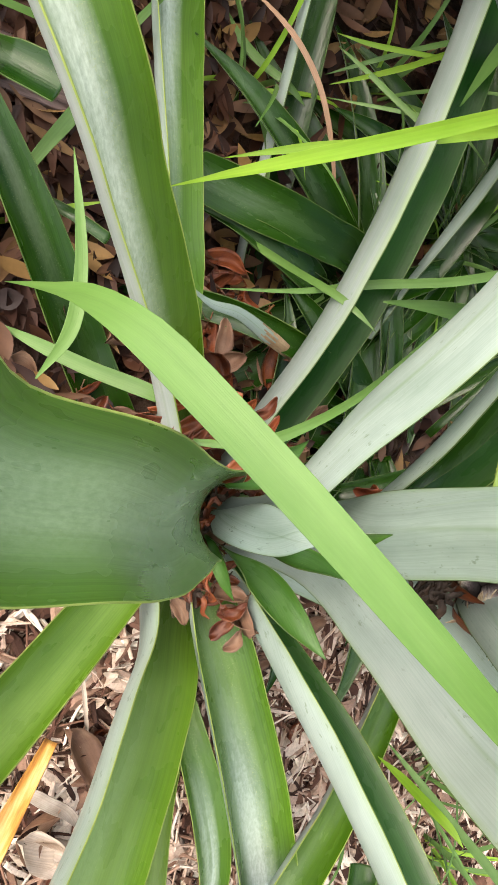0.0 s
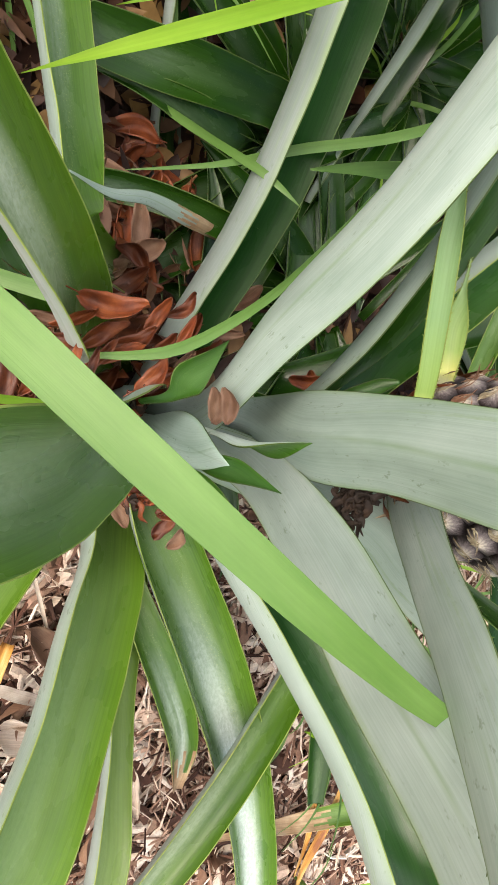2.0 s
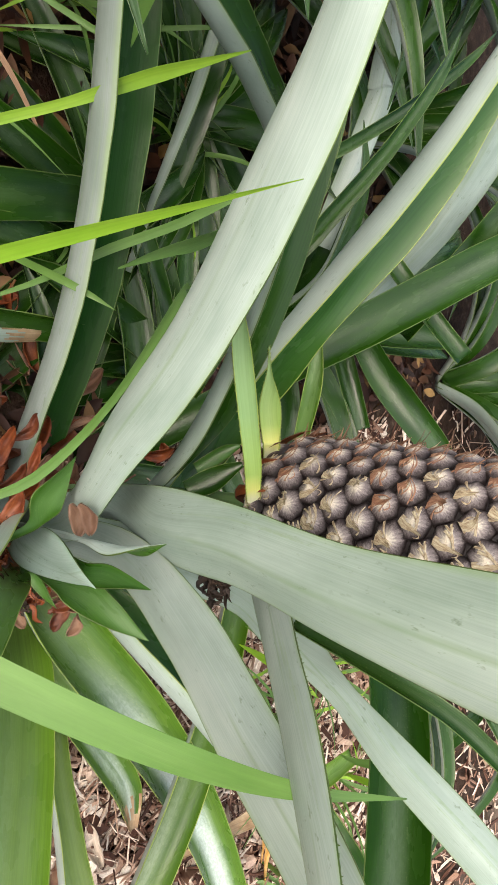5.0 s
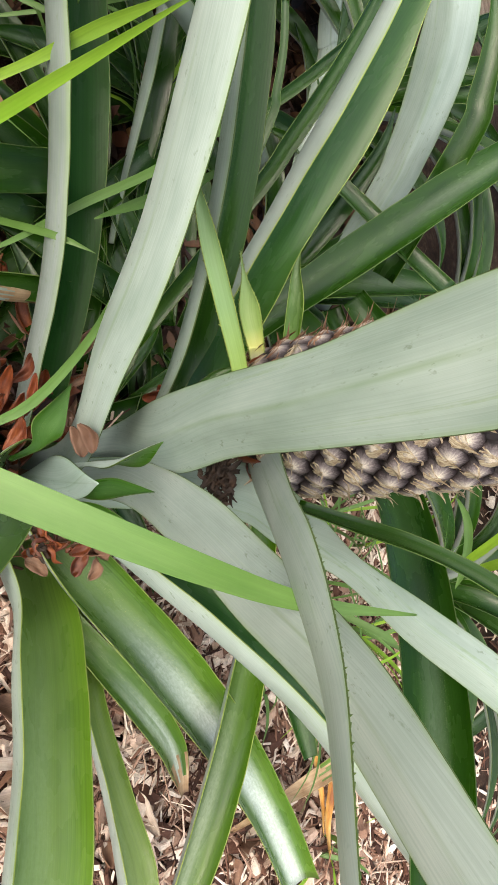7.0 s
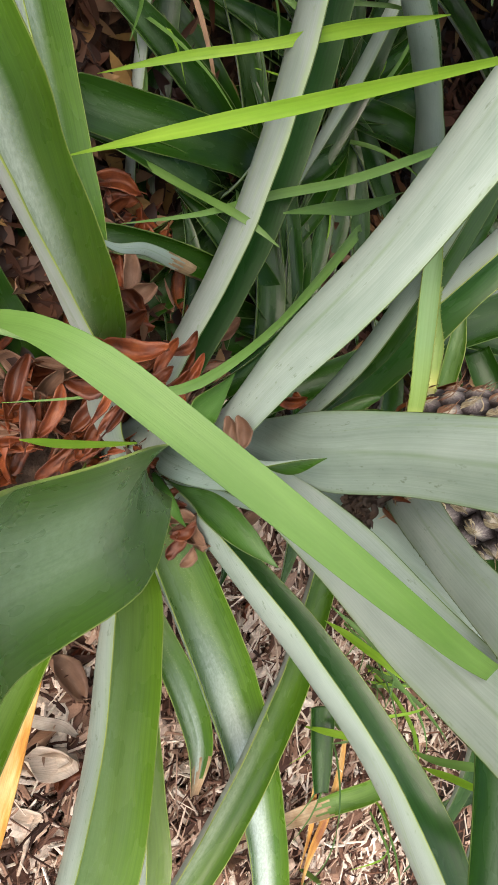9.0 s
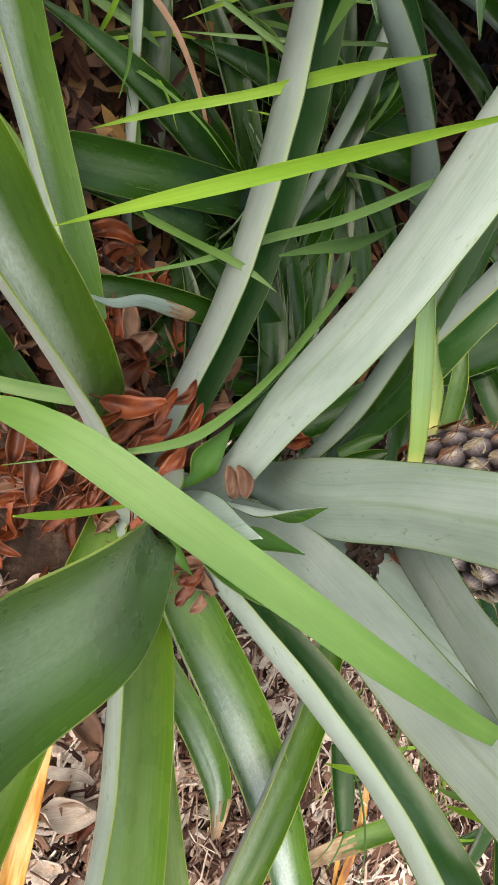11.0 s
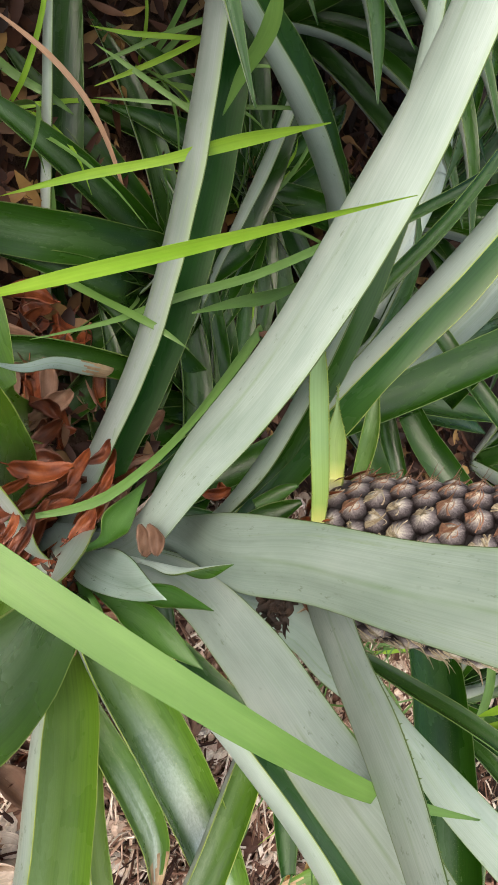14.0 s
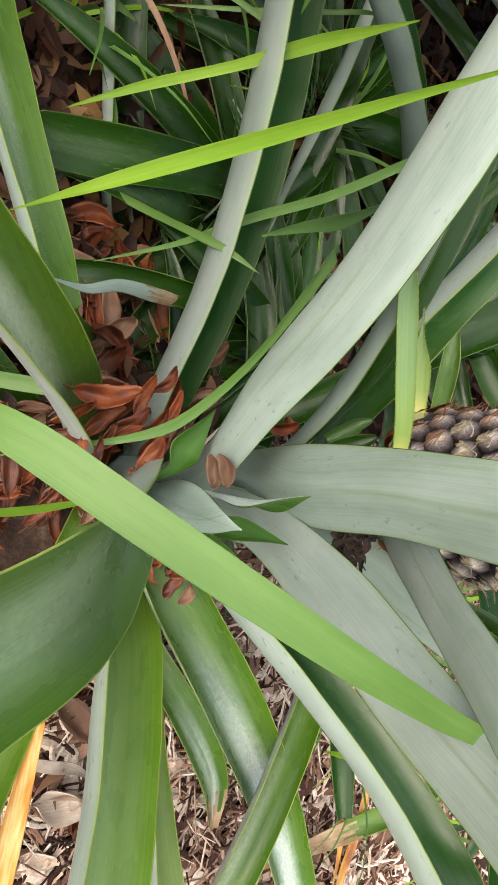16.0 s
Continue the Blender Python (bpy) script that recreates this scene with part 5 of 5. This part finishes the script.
# stem of the plant, hidden between the leaf bases
def build_stem():
    verts, faces = [], []
    for i in range(6):
        z, r = 0.02 + i * 0.026, 0.026 - i * 0.003
        for j in range(14):
            a = j / 14 * 2 * math.pi
            verts.append((r * math.cos(a), 0.352 + r * math.sin(a), z))
    for i in range(5):
        for j in range(14):
            faces.append((i * 14 + j, i * 14 + (j + 1) % 14, (i + 1) * 14 + (j + 1) % 14, (i + 1) * 14 + j))
    faces.append(tuple(range(70, 84)))
    mesh_object("stem", verts, faces, [TAN], plant, uvs=[(v[0] * 40, v[2]) for v in verts])


build_stem()


def dried_clump(cx, cy, cz, count, spread, kinds=("husk",)):
    """Shrivelled dark leaf shreds held between the leaf bases."""
    rng = random.Random(int(cx * 1000) + 177)
    for k in range(count):
        a, tilt = rng.uniform(0, 6.28), rng.uniform(-0.2, 0.9)
        ca, sa = math.cos(a), math.sin(a)
        l, w = rng.uniform(0.009, 0.02), rng.uniform(0.002, 0.006)
        x, y, z = cx + rng.gauss(0, spread), cy + rng.gauss(0, spread * 0.5), cz + rng.gauss(0, spread)
        rows = []
        for i in range(4):
            f = i / 3
            rows.append((x + ca * l * f + rng.gauss(0, 0.002), y + sa * l * f * 0.4 + rng.gauss(0, 0.002), z + math.sin(tilt) * l * f + rng.gauss(0, 0.002), w * (0.7, 1, 0.8, 0.1)[i]))
        ribbon_mesh("dry_shred", rows, (0, -0.8, 0.5), (rng.uniform(-1, 1), -0.6, 0.4), 55, rng.choice(kinds), plant, along=8, across=4, thick=0.0003)


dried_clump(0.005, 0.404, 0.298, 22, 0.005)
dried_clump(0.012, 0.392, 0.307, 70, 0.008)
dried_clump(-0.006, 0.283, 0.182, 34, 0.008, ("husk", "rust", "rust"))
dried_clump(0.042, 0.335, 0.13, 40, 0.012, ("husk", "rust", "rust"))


# ---- the fruit ----
FRUIT = Vector((-0.024, 0.468, 0.307))
FRUIT_UP = Vector((0.0, 0.0, 1.0))


def fruit_radius(s):
    """Radius at s of the height: full below, narrower at the top."""
    return 0.0605 * (1 - max(0, 0.12 - s) ** 2 * 18) * (1 - max(0, s - 0.55) ** 2 * 1.1)


def skin_material():
    """Grey-purple eye, crevice shade painted dark into the grooves, streaked from its pale middle outwards."""
    m, t, b = material("fruitlet_skin", 0.6, 0.3)
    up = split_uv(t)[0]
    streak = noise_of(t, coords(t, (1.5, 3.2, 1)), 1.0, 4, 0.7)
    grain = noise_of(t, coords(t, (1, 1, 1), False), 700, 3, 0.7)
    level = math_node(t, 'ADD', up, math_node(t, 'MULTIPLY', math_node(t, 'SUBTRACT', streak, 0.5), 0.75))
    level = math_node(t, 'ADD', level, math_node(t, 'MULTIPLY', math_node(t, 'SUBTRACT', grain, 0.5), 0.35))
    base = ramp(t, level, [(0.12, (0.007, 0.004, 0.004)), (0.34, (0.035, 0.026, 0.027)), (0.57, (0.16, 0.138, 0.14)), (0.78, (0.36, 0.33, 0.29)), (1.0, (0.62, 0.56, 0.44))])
    base = mix(t, 0.4, base, ramp(t, object_random(t), [(0, (0.75, 0.72, 0.72)), (1, (1.2, 1.15, 1.05))]), 'MULTIPLY')
    t.links.new(base, b.inputs["Base Color"])
    bump(t, b, level, 0.5, 0.001)
    return m


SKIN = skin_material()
BRACT = plain("fruit_bract", [(0.25, (0.1, 0.06, 0.04)), (0.42, (0.27, 0.2, 0.13)), (0.56, (0.42, 0.36, 0.25)), (0.75, (0.62, 0.57, 0.44))], (5, 170, 1), 0.6, lines=60)

RED_BRACT = plain("fruit_bract_red", [(0.25, (0.09, 0.038, 0.026)), (0.5, (0.22, 0.11, 0.068)), (0.8, (0.44, 0.32, 0.22))], (3, 110, 1), 0.6, lines=60)


def fruitlet_mesh(seed, red=False):
    """One eye of the fruit, looking along +z: a low six-sided boss, and fibres of a torn bract that meet in a curled point near +y."""
    rng = random.Random(seed)
    r = 0.0124
    verts, faces, slots, uvs = [], [], [], []
    rings = [(1.0, -0.004), (0.96, -0.0014), (0.89, 0.0005), (0.68, 0.0019), (0.4, 0.0033), (0.12, 0.0048)]
    seg = 18
    for q, z in rings:
        for j in range(seg):
            a = j / seg * 2 * math.pi
            hexa = 0.95 / max(math.cos((a % (math.pi / 3)) - math.pi / 6), 0.5)
            rr = r * q * (1 + (hexa - 1) * min(1, q * 1.1)) * rng.uniform(0.975, 1.025)
            dent = 0.0007 * math.cos(3 * a + seed) * q * (1 - q) * 4
            verts.append((rr * math.cos(a), rr * math.sin(a) * 0.94, z + rng.uniform(-0.00025, 0.00025) + dent))
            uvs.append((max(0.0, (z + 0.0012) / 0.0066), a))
    for i in range(len(rings) - 1):
        for j in range(seg):
            faces.append((i * seg + j, i * seg + (j + 1) % seg, (i + 1) * seg + (j + 1) % seg, (i + 1) * seg + j))
            slots.append(0)
    faces.append(tuple(range((len(rings) - 1) * seg, len(rings) * seg)))
    slots.append(0)
    tip_x, tip_y = rng.uniform(-0.35, 0.35) * r, rng.uniform(0.1, 0.5) * r
    for k in range(6):
        n = 8
        b = len(verts)
        if k == 0:      # the papery bract, broad at its foot, drawn out to a curled point
            a0, w0, run, lift = -math.pi / 2 + rng.uniform(-0.3, 0.3), r * rng.uniform(0.34, 0.5), rng.uniform(1.2, 1.7), rng.uniform(1.4, 3.2)
        else:           # torn shreds along its sides
            a0, w0, run, lift = rng.uniform(-math.pi * 1.2, 0.2 * math.pi), r * rng.uniform(0.03, 0.1), rng.uniform(0.8, 1.2), rng.uniform(0.0, 1.0)
        foot = 0.72 if k == 0 else rng.uniform(0.45, 0.95)
        x0, y0 = r * foot * math.cos(a0), r * foot * math.sin(a0)
        dx, dy = tip_x - x0, tip_y - y0
        ln = math.hypot(dx, dy) + 1e-6
        px, py = -dy / ln, dx / ln
        bend = rng.uniform(-0.25, 0.25) * r
        for i in range(n + 1):
            s = i / n
            f = s * run
            x = x0 + dx * f + px * bend * math.sin(math.pi * s)
            y = y0 + dy * f + py * bend * math.sin(math.pi * s)
            q = min(1, math.hypot(x, y) / r)
            z = 0.0047 * max(0.0, 1 - q ** 1.8) + 0.0005 + lift * 0.0045 * max(0, s - 0.45) ** 1.5 * 2.4
            w = w0 * (1 - s) ** 1.1 * (0.8 + 0.2 * math.cos(s * 11 + seed)) + 0.0002
            for sx in (-1, 0, 1):
                verts.append((x + px * sx * w, y + py * sx * w, z + (0.0004 if sx == 0 else 0) - abs(sx) * w * 0.2))
                uvs.append((sx * w / 0.006 + seed + k, s * 0.02 + k))
        for i in range(n):
            for j in range(2):
                o = b + 3 * i + j
                faces.append((o, o + 1, o + 4, o + 3))
                slots.append(1)
    me = bpy.data.meshes.new("fruitlet")
    me.from_pydata(verts, [], faces)
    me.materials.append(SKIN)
    me.materials.append(RED_BRACT if red else BRACT)
    me.polygons.foreach_set("material_index", slots)
    layer = me.uv_layers.new(name="UVMap")
    idx = np.empty(len(me.loops), dtype=np.int32)
    me.loops.foreach_get("vertex_index", idx)
    layer.data.foreach_set("uv", np.asarray(uvs, dtype=np.float32)[idx].ravel())
    me.polygons.foreach_set("use_smooth", [True] * len(me.polygons))
    me.update()
    return me


def build_fruit():
    height = 0.22
    turn = FRUIT_UP.to_track_quat('Z', 'Y').to_matrix().to_4x4()
    base = Matrix.Translation(FRUIT) @ turn
    verts, faces = [], []
    for i in range(21):
        s = i / 20
        for j in range(28):
            a = j / 28 * 2 * math.pi
            r = (fruit_radius(s) - 0.002) * (1 if 0 < i < 20 else 0.5)
            verts.append(tuple(base @ Vector((r * math.cos(a), r * math.sin(a), s * height))))
    for i in range(20):
        for j in range(28):
            faces.append((i * 28 + j, i * 28 + (j + 1) % 28, (i + 1) * 28 + (j + 1) % 28, (i + 1) * 28 + j))
    faces += [tuple(range(27, -1, -1)), tuple(range(560, 588))]
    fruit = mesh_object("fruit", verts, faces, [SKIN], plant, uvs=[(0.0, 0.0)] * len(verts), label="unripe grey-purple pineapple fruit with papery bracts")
    kinds = [fruitlet_mesh(k * 13 + 2) for k in range(7)]
    red_kinds = [fruitlet_mesh(k * 17 + 5, True) for k in range(4)]
    rng = random.Random(3)
    count = 190
    golden = 2 * math.pi * 0.381966
    for k in range(count):
        s = 0.03 + 0.95 * k / count
        a = k * golden
        r = fruit_radius(s)
        slope = (fruit_radius(min(1, s + 0.03)) - fruit_radius(max(0, s - 0.03))) / (0.06 * height)
        out = Vector((math.cos(a), math.sin(a), -slope)).normalized()
        up = (Vector((0, 0, 1)) - out * out.z).normalized()
        side = up.cross(out)
        m = Matrix((side, up, out)).transposed().to_4x4()
        m.translation = Vector((r * math.cos(a), r * math.sin(a), s * height)) - out * 0.0005
        ob = new("fruitlet", rng.choice(red_kinds if math.cos(a) > rng.uniform(0.45, 0.95) else kinds))
        ob.parent = fruit
        ob.matrix_basis = base @ m @ pose(0, 0, 0, 0, 0, rng.gauss(0, 14)) @ Matrix.Diagonal((rng.uniform(0.94, 1.05),) * 3 + (1,))
    # red-brown papery bracts round the fruit's foot
    for k in range(16):
        a = k / 16 * 6.283 + rng.uniform(-0.1, 0.1)
        ca, sa = math.cos(a), math.sin(a)
        w, l = rng.uniform(0.010, 0.016), rng.uniform(0.03, 0.05)
        rows = [(FRUIT.x + ca * 0.03, FRUIT.y + sa * 0.03, FRUIT.z - 0.012, w), (FRUIT.x + ca * 0.055, FRUIT.y + sa * 0.055, FRUIT.z - 0.004, w),
                (FRUIT.x + ca * 0.066, FRUIT.y + sa * 0.066, FRUIT.z + l * 0.4, w * 0.6), (FRUIT.x + ca * 0.07, FRUIT.y + sa * 0.07, FRUIT.z + l * 0.8, 0.001)]
        ribbon_mesh("bract", rows, (0, 0, 1), (-ca, -sa, 0.1), 40, "rust", plant, along=14, across=4, thick=0.0004)
    # stalk under the fruit
    v, f = [], []
    for i in range(6):
        z = 0.06 + i * 0.05
        for j in range(12):
            a = j / 12 * 2 * math.pi
            v.append((-0.022 + 0.013 * math.cos(a), 0.468 - 0.08 * (1 - i / 5) ** 2 + 0.013 * math.sin(a), z))
    for i in range(5):
        for j in range(12):
            f.append((i * 12 + j, i * 12 + (j + 1) % 12, (i + 1) * 12 + (j + 1) % 12, (i + 1) * 12 + j))
    mesh_object("fruit_stalk", v, f, [SLIP], plant, uvs=[(p[0] * 40, p[2]) for p in v])


build_fruit()
